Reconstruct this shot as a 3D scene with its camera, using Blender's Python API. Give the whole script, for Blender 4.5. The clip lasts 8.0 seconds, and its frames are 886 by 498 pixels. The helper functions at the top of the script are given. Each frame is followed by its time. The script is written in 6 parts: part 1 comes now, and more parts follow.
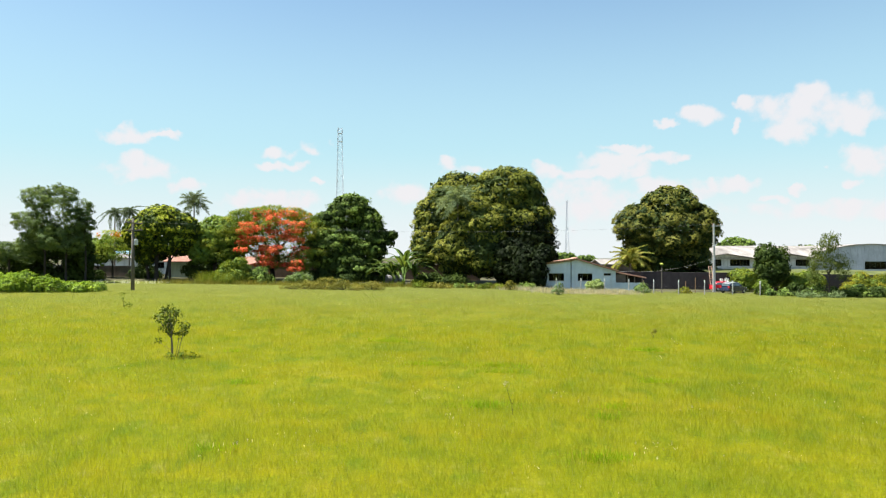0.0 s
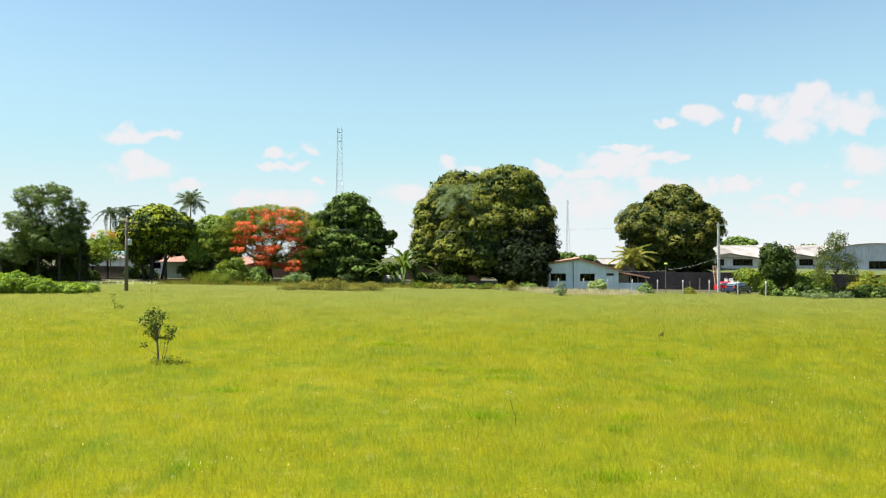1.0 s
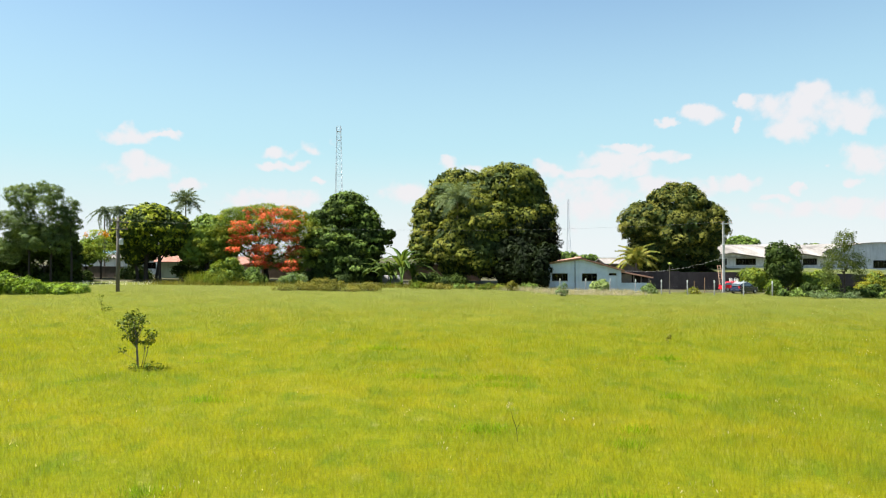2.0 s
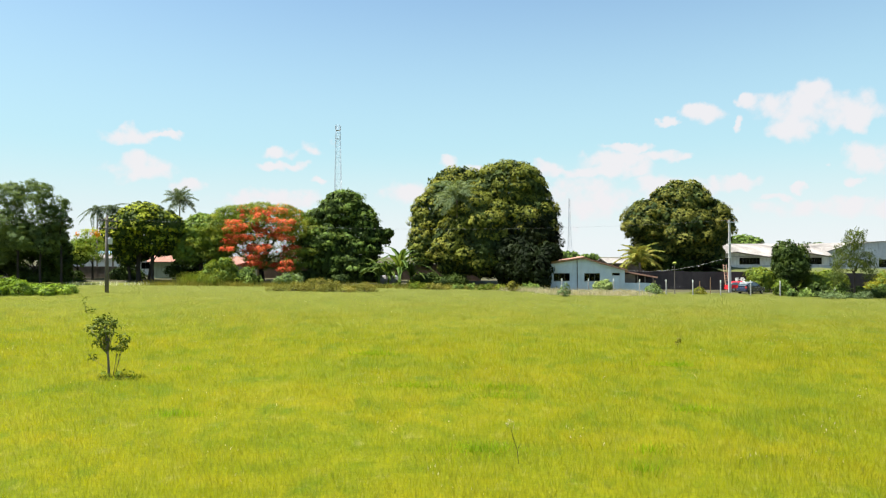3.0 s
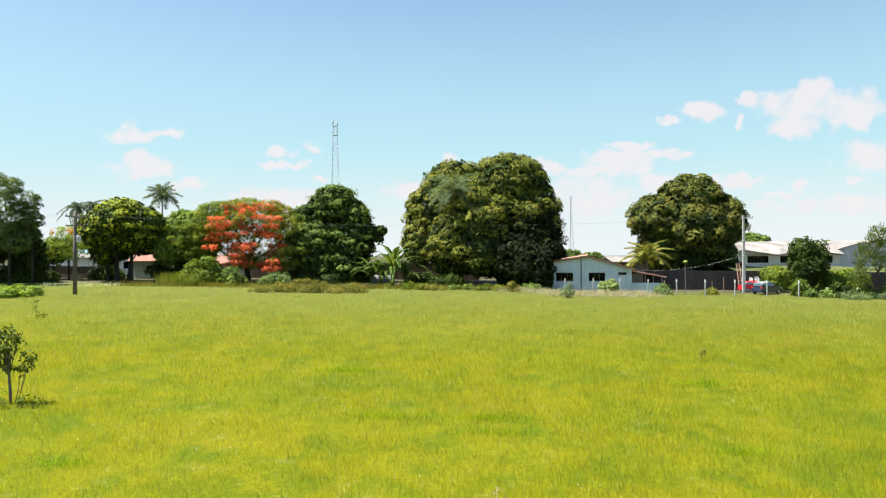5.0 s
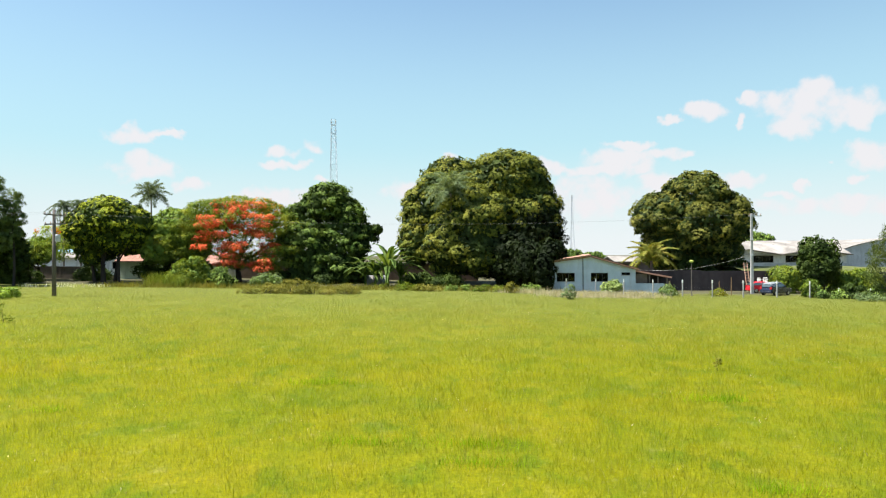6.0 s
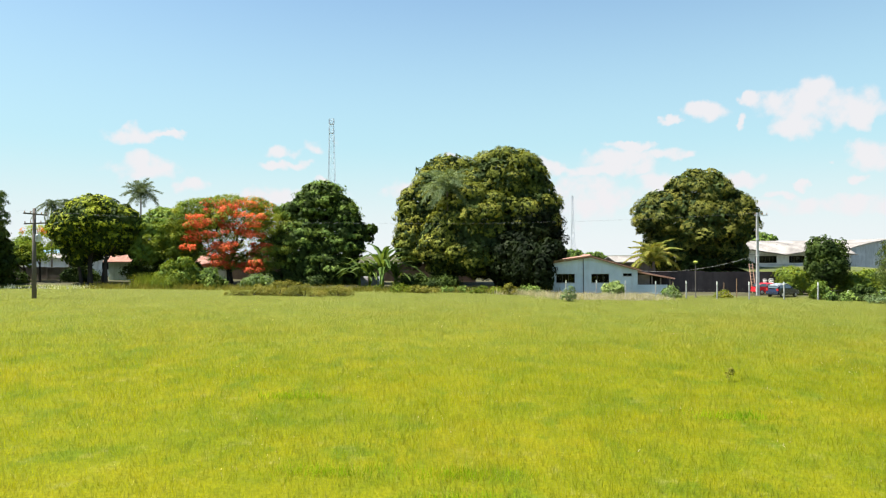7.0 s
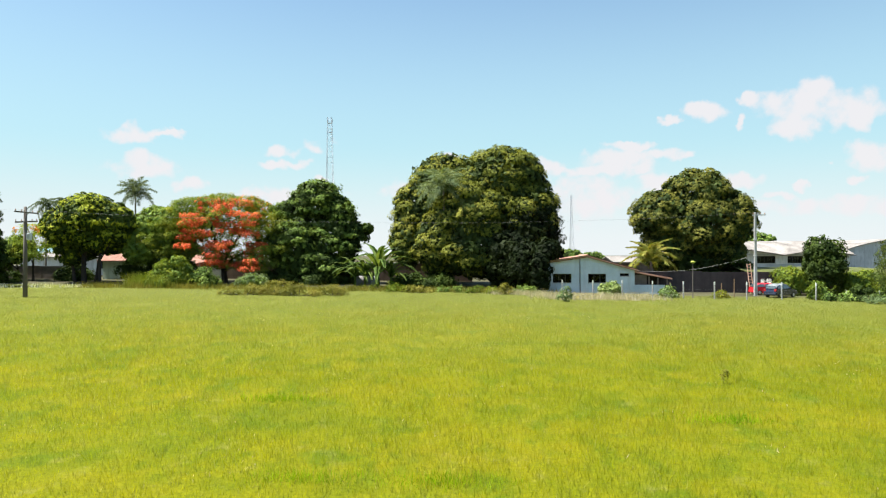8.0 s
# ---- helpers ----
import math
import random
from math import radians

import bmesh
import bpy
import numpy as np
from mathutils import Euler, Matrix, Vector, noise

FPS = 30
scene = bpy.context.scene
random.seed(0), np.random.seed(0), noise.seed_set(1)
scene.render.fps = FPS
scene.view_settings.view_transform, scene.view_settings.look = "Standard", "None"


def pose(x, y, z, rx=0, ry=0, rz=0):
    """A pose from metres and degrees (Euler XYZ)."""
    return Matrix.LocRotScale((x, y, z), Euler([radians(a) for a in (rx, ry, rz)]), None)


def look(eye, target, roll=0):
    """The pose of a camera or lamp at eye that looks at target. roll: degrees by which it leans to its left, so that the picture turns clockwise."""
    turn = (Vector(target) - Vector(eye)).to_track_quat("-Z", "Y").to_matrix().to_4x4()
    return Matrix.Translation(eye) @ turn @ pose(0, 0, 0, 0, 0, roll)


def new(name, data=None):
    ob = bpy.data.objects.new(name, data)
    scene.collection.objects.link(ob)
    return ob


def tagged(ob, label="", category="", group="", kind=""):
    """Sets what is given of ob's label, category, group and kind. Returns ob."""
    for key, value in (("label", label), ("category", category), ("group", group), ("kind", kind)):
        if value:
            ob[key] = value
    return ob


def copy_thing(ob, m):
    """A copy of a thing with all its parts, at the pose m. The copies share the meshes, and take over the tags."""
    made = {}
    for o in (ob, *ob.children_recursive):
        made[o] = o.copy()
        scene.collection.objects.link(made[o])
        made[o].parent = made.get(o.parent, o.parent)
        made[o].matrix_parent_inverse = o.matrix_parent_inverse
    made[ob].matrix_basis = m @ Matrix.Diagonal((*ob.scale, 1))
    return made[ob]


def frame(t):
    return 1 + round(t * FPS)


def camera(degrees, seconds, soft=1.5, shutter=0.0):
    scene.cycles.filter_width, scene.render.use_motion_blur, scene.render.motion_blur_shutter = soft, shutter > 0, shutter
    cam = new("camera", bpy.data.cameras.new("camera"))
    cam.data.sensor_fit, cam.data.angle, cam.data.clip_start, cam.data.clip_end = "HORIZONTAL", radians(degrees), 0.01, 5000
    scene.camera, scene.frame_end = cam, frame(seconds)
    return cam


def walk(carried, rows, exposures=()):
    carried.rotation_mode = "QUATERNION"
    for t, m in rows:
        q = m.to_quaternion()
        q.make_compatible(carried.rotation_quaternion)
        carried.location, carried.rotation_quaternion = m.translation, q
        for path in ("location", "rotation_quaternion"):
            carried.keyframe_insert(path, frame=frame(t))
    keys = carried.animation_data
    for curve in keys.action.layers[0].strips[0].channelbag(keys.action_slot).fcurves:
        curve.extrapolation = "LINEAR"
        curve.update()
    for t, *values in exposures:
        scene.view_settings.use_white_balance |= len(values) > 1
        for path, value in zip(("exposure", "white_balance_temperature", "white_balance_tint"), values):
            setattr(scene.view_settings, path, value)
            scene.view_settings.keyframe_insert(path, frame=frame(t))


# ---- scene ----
cam = camera(65.5, 8.0, soft=1.2)
METRES, EYE, TILT, LEAN, TURN = 16.287, 5.0, 0.95, 0.85, 0.0
ROWS = [
    (0.0, 0.0, 0.0, 0.0, 0.0, -0.23, -0.88),
    (0.5, 0.0014, 0.0443, 0.0003, 0.02, -0.25, -0.86),
    (1.0, 0.0043, 0.0911, -0.0001, 0.04, -0.25, -0.83),
    (1.5, 0.0086, 0.1418, -0.0012, 0.05, -0.26, -0.8),
    (3.0, 0.028, 0.3262, -0.005, 0.14, -0.3, -0.7),
    (3.5, 0.0365, 0.3965, -0.0064, 0.17, -0.33, -0.68),
    (4.0, 0.0468, 0.4704, -0.0078, 0.2, -0.35, -0.64),
    (4.5, 0.0581, 0.5505, -0.0092, 0.22, -0.38, -0.63),
    (6.0, 0.0988, 0.8096, -0.0137, 0.33, -0.43, -0.58),
    (6.5, 0.1143, 0.8898, -0.0142, 0.35, -0.43, -0.58),
    (7.0, 0.1278, 0.9502, -0.0143, 0.37, -0.41, -0.57),
    (7.5, 0.1402, 0.973, -0.0152, 0.37, -0.43, -0.61),
    (8.0, 0.1505, 0.9827, -0.0161, 0.31, -0.43, -0.68),
]
EXPOSE = 1.5
SKY, SUN = 0.055, 5.0
LOW_HAZE = (5.6, 5.9, 6.0, 1)
SKY_TINT, HAZE, CLOUD = (1.01, 1.19, 1.23, 1), (3.65, 5.5, 5.75, 1), (5.75, 5.6, 5.75, 1)
walk(cam, [(t, pose(0, 0, EYE, TILT, LEAN, TURN) @ pose(METRES * x, METRES * y, METRES * z, 90 + pitch, roll, yaw)) for t, x, y, z, yaw, pitch, roll in ROWS],
     exposures=[(0.0, EXPOSE), (8.0, EXPOSE)])

# ---- world, sun ----
SUN_EL, SUN_AZ = 65.0, -95.0          # degrees; azimuth from +y towards +x
world = bpy.data.worlds.new("sky")
scene.world = world
world.use_nodes = True
wn, wl = world.node_tree.nodes, world.node_tree.links
wn.clear()


def wmath(op, a, b=None, c=None):
    n = wn.new("ShaderNodeMath")
    n.operation = op
    for i, v in enumerate((a, b, c)):
        if v is None:
            continue
        if isinstance(v, (int, float)):
            n.inputs[i].default_value = v
        else:
            wl.new(v, n.inputs[i])
    return n.outputs[0]


sky = wn.new("ShaderNodeTexSky")
sky.sky_type = "NISHITA"
sky.sun_disc = False
sky.sun_elevation, sky.sun_rotation = radians(SUN_EL), radians(SUN_AZ)
sky.air_density, sky.dust_density, sky.ozone_density = 1.0, 1.2, 1.0
wgeo = wn.new("ShaderNodeTexCoord")
wsep = wn.new("ShaderNodeSeparateXYZ")
wl.new(wgeo.outputs["Generated"], wsep.inputs[0])
ahead = wmath("MAXIMUM", wsep.outputs[1], 0.02)
cu, cv = wmath("DIVIDE", wsep.outputs[0], ahead), wmath("DIVIDE", wsep.outputs[2], ahead)
wnoise = wn.new("ShaderNodeTexNoise")
wnoise.inputs["Scale"].default_value, wnoise.inputs["Detail"].default_value = 34.0, 6.0
wl.new(wgeo.outputs["Generated"], wnoise.inputs["Vector"])
wob = wmath("SUBTRACT", wnoise.outputs[0], 0.5)
wwarp = wn.new("ShaderNodeTexNoise")
wwarp.inputs["Scale"].default_value, wwarp.inputs["Detail"].default_value = 38.0, 4.0
wl.new(wgeo.outputs["Generated"], wwarp.inputs["Vector"])
wsplit = wn.new("ShaderNodeSeparateColor")
wl.new(wwarp.outputs["Color"], wsplit.inputs[0])
cu = wmath("ADD", cu, wmath("MULTIPLY", wmath("SUBTRACT", wsplit.outputs[0], 0.5), 0.055))
cv = wmath("ADD", cv, wmath("MULTIPLY", wmath("SUBTRACT", wsplit.outputs[1], 0.5), 0.03))
# fair-weather clouds: across, up, half width, half height
CUMULUS = [
    (0.372, 0.207, 0.028, 0.013), (0.323, 0.196, 0.012, 0.006), (0.440, 0.224, 0.016, 0.012), (0.500, 0.215, 0.055, 0.022),
    (0.575, 0.214, 0.052, 0.026), (0.505, 0.187, 0.042, 0.016), (0.598, 0.190, 0.018, 0.012), (0.425, 0.190, 0.008, 0.010),
    (0.540, 0.242, 0.030, 0.016), (0.625, 0.143, 0.042, 0.020), (0.560, 0.134, 0.008, 0.005), (0.590, 0.110, 0.014, 0.007),
]
LOW_CLOUDS = [
    (0.245, 0.136, 0.050, 0.016), (0.262, 0.158, 0.034, 0.007), (0.320, 0.145, 0.028, 0.008), (0.210, 0.122, 0.070, 0.008),
    (0.412, 0.105, 0.036, 0.009), (0.515, 0.100, 0.012, 0.006), (0.480, 0.086, 0.020, 0.005),
    (-0.452, 0.178, 0.046, 0.009), (-0.456, 0.184, 0.02, 0.011), (-0.41, 0.178, 0.026, 0.005), (-0.445, 0.129, 0.048, 0.017), (-0.455, 0.136, 0.026, 0.016),
    (-0.375, 0.104, 0.026, 0.010),
]
VEILS = [
    (-0.240, 0.152, 0.020, 0.008), (-0.197, 0.159, 0.022, 0.009), (-0.235, 0.132, 0.036, 0.005), (-0.184, 0.110, 0.012, 0.004),
    (0.012, 0.136, 0.012, 0.008), (0.030, 0.128, 0.030, 0.006), (0.150, 0.128, 0.022, 0.009), (-0.040, 0.092, 0.050, 0.014),
    (0.210, 0.085, 0.055, 0.030), (-0.240, 0.085, 0.075, 0.012), (0.560, 0.070, 0.120, 0.012), (0.330, 0.100, 0.060, 0.014),
]
cover = None
for group, gain in ((CUMULUS, 1.05), (LOW_CLOUDS, 1.05), (VEILS, 0.8)):
    for u0, v0, a, b in group:
        du = wmath("MULTIPLY", wmath("SUBTRACT", cu, u0), 0.82 / a)
        dv = wmath("MULTIPLY", wmath("SUBTRACT", cv, v0), 0.82 / b)
        r2 = wmath("ADD", wmath("MULTIPLY", du, du), wmath("MULTIPLY", dv, dv))
        m = wmath("MULTIPLY", wmath("SUBTRACT", 1.0, r2), gain)
        cover = m if cover is None else wmath("SMOOTH_MAX", cover, m, 0.25)
front = wmath("GREATER_THAN", wsep.outputs[1], 0.05)
shape = wmath("ADD", wmath("MULTIPLY", wob, 3.4), cover)
cramp = wn.new("ShaderNodeMapRange")
cramp.interpolation_type = "SMOOTHSTEP"
cramp.inputs[1].default_value, cramp.inputs[2].default_value = -0.25, 0.95
wl.new(shape, cramp.inputs[0])
amount = wmath("MULTIPLY", wmath("MULTIPLY", cramp.outputs[0], front), 0.92)
# pale haze low over the ground
haze = wn.new("ShaderNodeMapRange")
haze.interpolation_type = "SMOOTHSTEP"
haze.inputs[1].default_value, haze.inputs[2].default_value, haze.inputs[3].default_value, haze.inputs[4].default_value = 0.0, 0.50, 0.92, 0.0
wl.new(wsep.outputs[2], haze.inputs[0])
hz = wn.new("ShaderNodeMix")
hz.data_type = "RGBA"
wl.new(haze.outputs[0], hz.inputs[0])
tint = wn.new("ShaderNodeMix")
tint.data_type, tint.blend_type = "RGBA", "MULTIPLY"
tint.inputs[0].default_value = 1.0
tint.inputs[7].default_value = SKY_TINT
wl.new(sky.outputs[0], tint.inputs[6])
wl.new(tint.outputs[2], hz.inputs[6])
hz.inputs[7].default_value = HAZE
low = wn.new("ShaderNodeMapRange")
low.interpolation_type = "SMOOTHSTEP"
low.inputs[1].default_value, low.inputs[2].default_value, low.inputs[3].default_value, low.inputs[4].default_value = 0.0, 0.165, 0.97, 0.0
wl.new(wsep.outputs[2], low.inputs[0])
lo_mix = wn.new("ShaderNodeMix")
lo_mix.data_type = "RGBA"
wl.new(low.outputs[0], lo_mix.inputs[0])
wl.new(hz.outputs[2], lo_mix.inputs[6])
lo_mix.inputs[7].default_value = LOW_HAZE
wmix = wn.new("ShaderNodeMix")
wmix.data_type = "RGBA"
wl.new(amount, wmix.inputs[0])
wl.new(lo_mix.outputs[2], wmix.inputs[6])
wmix.inputs[7].default_value = CLOUD
wbg = wn.new("ShaderNodeBackground")
wbg.inputs["Strength"].default_value = SKY
wl.new(wmix.outputs[2], wbg.inputs[0])
wout = wn.new("ShaderNodeOutputWorld")
wl.new(wbg.outputs[0], wout.inputs[0])

sun_data = bpy.data.lights.new("sun", "SUN")
sun_data.energy, sun_data.angle, sun_data.color = SUN, radians(0.53), (1.0, 0.95, 0.86)
sun = new("sun", sun_data)
ce = math.cos(radians(SUN_EL))
to_sun = Vector((math.sin(radians(SUN_AZ)) * ce, math.cos(radians(SUN_AZ)) * ce, math.sin(radians(SUN_EL))))
sun.matrix_world = look(to_sun * 60, (0, 0, 0))

# ---- materials ----
def nodes_of(name):
    mat = bpy.data.materials.new(name)
    mat.use_nodes = True
    nt = mat.node_tree
    return mat, nt.nodes, nt.links, nt.nodes["Principled BSDF"]


def add_noise(nodes, links, scale, detail=4.0, rough=0.55, stretch=None):
    tc = nodes.new("ShaderNodeTexCoord")
    out = tc.outputs["Object"]
    if stretch:
        mp = nodes.new("ShaderNodeMapping")
        mp.inputs["Scale"].default_value = stretch
        links.new(out, mp.inputs["Vector"])
        out = mp.outputs[0]
    n = nodes.new("ShaderNodeTexNoise")
    n.inputs["Scale"].default_value, n.inputs["Detail"].default_value, n.inputs["Roughness"].default_value = scale, detail, rough
    links.new(out, n.inputs["Vector"])
    return n.outputs[0]


def ramp(nodes, links, src, stops):
    r = nodes.new("ShaderNodeValToRGB")
    els = r.color_ramp.elements
    while len(els) < len(stops):
        els.new(0.5)
    for e, (p, c) in zip(els, stops):
        e.position, e.color = p, (*c, 1)
    links.new(src, r.inputs[0])
    return r.outputs[0]


def mixc(nodes, links, fac, a, b, blend="MIX"):
    m = nodes.new("ShaderNodeMix")
    m.data_type, m.blend_type = "RGBA", blend
    for i, v in ((0, fac), (6, a), (7, b)):
        if isinstance(v, (int, float)):
            m.inputs[i].default_value = v
        elif isinstance(v, tuple):
            m.inputs[i].default_value = (*v, 1)
        else:
            links.new(v, m.inputs[i])
    return m.outputs[2]


def leaf_mat(name, dark, mid, bright, scale=0.55, trans=0.3, rough=0.6, spread=0.18):
    """Foliage: three greens that drift through the crown, each leaf a little different, light passing through."""
    mat, nodes, links, bsdf = nodes_of(name)
    base = ramp(nodes, links, add_noise(nodes, links, scale, 3.0), [(0.36, dark), (0.5, mid), (0.64, bright)])
    geo = nodes.new("ShaderNodeNewGeometry")
    hsv = nodes.new("ShaderNodeHueSaturation")
    mr = nodes.new("ShaderNodeMapRange")
    mr.inputs[3].default_value, mr.inputs[4].default_value = 1.0 - spread, 1.0 + spread
    links.new(geo.outputs["Random Per Island"], mr.inputs[0])
    links.new(mr.outputs[0], hsv.inputs["Value"])
    links.new(base, hsv.inputs["Color"])
    links.new(hsv.outputs[0], bsdf.inputs["Base Color"])
    bsdf.inputs["Roughness"].default_value = rough
    bsdf.inputs["Specular IOR Level"].default_value = 0.06
    tr = nodes.new("ShaderNodeBsdfTranslucent")
    links.new(mixc(nodes, links, 1.0, hsv.outputs[0], (1.25, 1.2, 0.5), "MULTIPLY"), tr.inputs["Color"])
    ms = nodes.new("ShaderNodeMixShader")
    ms.inputs[0].default_value = trans
    links.new(bsdf.outputs[0], ms.inputs[1])
    links.new(tr.outputs[0], ms.inputs[2])
    links.new(ms.outputs[0], nodes["Material Output"].inputs["Surface"])
    return mat


def surface(name, a, b, scale=1.2, rough=0.85, bump=0.3, grain=30.0, stains=None, metal=0.0, stretch=None, spec=0.3):
    """A hard surface with large drift between two colours, fine grain, optional stains, and relief."""
    mat, nodes, links, bsdf = nodes_of(name)
    big = add_noise(nodes, links, scale, 5.0, stretch=stretch)
    col = ramp(nodes, links, big, [(0.35, a), (0.65, b)])
    fine = add_noise(nodes, links, grain, 3.0)
    col = mixc(nodes, links, 0.35, col, ramp(nodes, links, fine, [(0.3, (0.55, 0.55, 0.55)), (0.7, (1.25, 1.25, 1.25))]), "MULTIPLY")
    if stains:
        run = add_noise(nodes, links, 1.0, 6.0, 0.65, stretch=(2.2, 2.2, 0.35))
        col = mixc(nodes, links, ramp(nodes, links, run, [(0.5, (0, 0, 0)), (0.72, (0.75, 0.75, 0.75))]), col, stains)
    links.new(col, bsdf.inputs["Base Color"])
    bsdf.inputs["Roughness"].default_value, bsdf.inputs["Metallic"].default_value = rough, metal
    bsdf.inputs["Specular IOR Level"].default_value = spec
    if bump:
        bp = nodes.new("ShaderNodeBump")
        bp.inputs["Strength"].default_value, bp.inputs["Distance"].default_value = bump, 0.02
        links.new(fine, bp.inputs["Height"])
        links.new(bp.outputs[0], bsdf.inputs["Normal"])
    return mat


def glossy(name, color, rough=0.15, metal=0.0, coat=0.0):
    mat, nodes, links, bsdf = nodes_of(name)
    n = add_noise(nodes, links, 9.0, 3.0)
    links.new(mixc(nodes, links, 0.25, color, ramp(nodes, links, n, [(0.3, tuple(c * 0.7 for c in color)), (0.7, tuple(min(1.0, c * 1.2) for c in color))])), bsdf.inputs["Base Color"])
    bsdf.inputs["Roughness"].default_value, bsdf.inputs["Metallic"].default_value = rough, metal
    bsdf.inputs["Coat Weight"].default_value = coat
    return mat


def pane_mat(name):
    mat, nodes, links, bsdf = nodes_of(name)
    bsdf.inputs["Base Color"].default_value = (0.5, 0.55, 0.56, 1)
    bsdf.inputs["Roughness"].default_value = 0.06
    bsdf.inputs["Transmission Weight"].default_value = 1.0
    bsdf.inputs["IOR"].default_value = 1.25
    return mat


GRASS_STOPS = [(0.3, (0.168, 0.208, 0.003)), (0.42, (0.214, 0.238, 0.003)), (0.56, (0.244, 0.25, 0.003)), (0.7, (0.278, 0.264, 0.006))]


def sward_colour(nodes, links):
    """Drifts of ripe yellow, fresh green and pale seeding grass over the field, with distance haze put into the colour,
    alike for blades and turf.
    """
    big = add_noise(nodes, links, 0.16, 5.0, 0.6, stretch=(0.75, 1.5, 1.0))
    base = ramp(nodes, links, big, GRASS_STOPS)
    mid = add_noise(nodes, links, 1.1, 3.0)
    base = mixc(nodes, links, 0.6, base, ramp(nodes, links, mid, [(0.32, (0.66, 0.8, 0.7)), (0.52, (1.0, 1.0, 1.0)), (0.7, (1.22, 1.1, 1.2))]), "MULTIPLY")
    lush = add_noise(nodes, links, 0.7, 6.0, 0.65, stretch=(1.0, 0.7, 1.0))
    base = mixc(nodes, links, ramp(nodes, links, lush, [(0.52, (0, 0, 0)), (0.66, (0.9, 0.9, 0.9))]), base, (0.135, 0.195, 0.004))
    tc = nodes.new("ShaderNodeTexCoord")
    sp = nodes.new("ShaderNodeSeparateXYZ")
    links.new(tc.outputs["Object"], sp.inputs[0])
    # paler along y: the haze of distance mixed into the grass colour
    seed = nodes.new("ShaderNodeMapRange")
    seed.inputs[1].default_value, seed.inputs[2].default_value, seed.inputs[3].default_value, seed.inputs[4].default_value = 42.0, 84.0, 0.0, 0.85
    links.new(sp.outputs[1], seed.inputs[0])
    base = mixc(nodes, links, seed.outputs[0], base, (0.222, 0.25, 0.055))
    bloom = add_noise(nodes, links, 1.3, 5.0, 0.7)
    return mixc(nodes, links, ramp(nodes, links, bloom, [(0.58, (0, 0, 0)), (0.74, (0.35, 0.35, 0.35))]), base, (0.46, 0.42, 0.13))


def ground_mat():
    mat, nodes, links, bsdf = nodes_of("field_soil_and_turf")
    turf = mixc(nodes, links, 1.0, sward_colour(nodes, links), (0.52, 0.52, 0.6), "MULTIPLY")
    fine = ramp(nodes, links, add_noise(nodes, links, 9.0, 5.0), [(0.3, (0.6, 0.65, 0.55)), (0.7, (1.15, 1.15, 1.05))])
    col = mixc(nodes, links, 0.8, turf, fine, "MULTIPLY")
    # bare, littered earth in the yards beyond the field
    tc = nodes.new("ShaderNodeTexCoord")
    sp = nodes.new("ShaderNodeSeparateXYZ")
    links.new(tc.outputs["Object"], sp.inputs[0])
    yard = nodes.new("ShaderNodeMapRange")
    yard.inputs[1].default_value, yard.inputs[2].default_value = 90.0, 95.0
    side = nodes.new("ShaderNodeMapRange")
    side.inputs[1].default_value, side.inputs[2].default_value, side.inputs[3].default_value, side.inputs[4].default_value = 10.0, 14.0, 0.0, 6.5
    links.new(sp.outputs[0], side.inputs[0])
    both = nodes.new("ShaderNodeMath")
    links.new(sp.outputs[1], both.inputs[0])
    links.new(side.outputs[0], both.inputs[1])
    links.new(both.outputs[0], yard.inputs[0])
    earth = ramp(nodes, links, add_noise(nodes, links, 0.3, 6.0), [(0.35, (0.045, 0.045, 0.025)), (0.55, (0.075, 0.07, 0.04)), (0.7, (0.06, 0.08, 0.022))])
    col = mixc(nodes, links, yard.outputs[0], col, earth)
    links.new(col, bsdf.inputs["Base Color"])
    bsdf.inputs["Roughness"].default_value = 0.95
    bsdf.inputs["Specular IOR Level"].default_value = 0.1
    bp = nodes.new("ShaderNodeBump")
    bp.inputs["Strength"].default_value, bp.inputs["Distance"].default_value = 0.6, 0.08
    links.new(add_noise(nodes, links, 5.0, 6.0), bp.inputs["Height"])
    links.new(bp.outputs[0], bsdf.inputs["Normal"])
    return mat


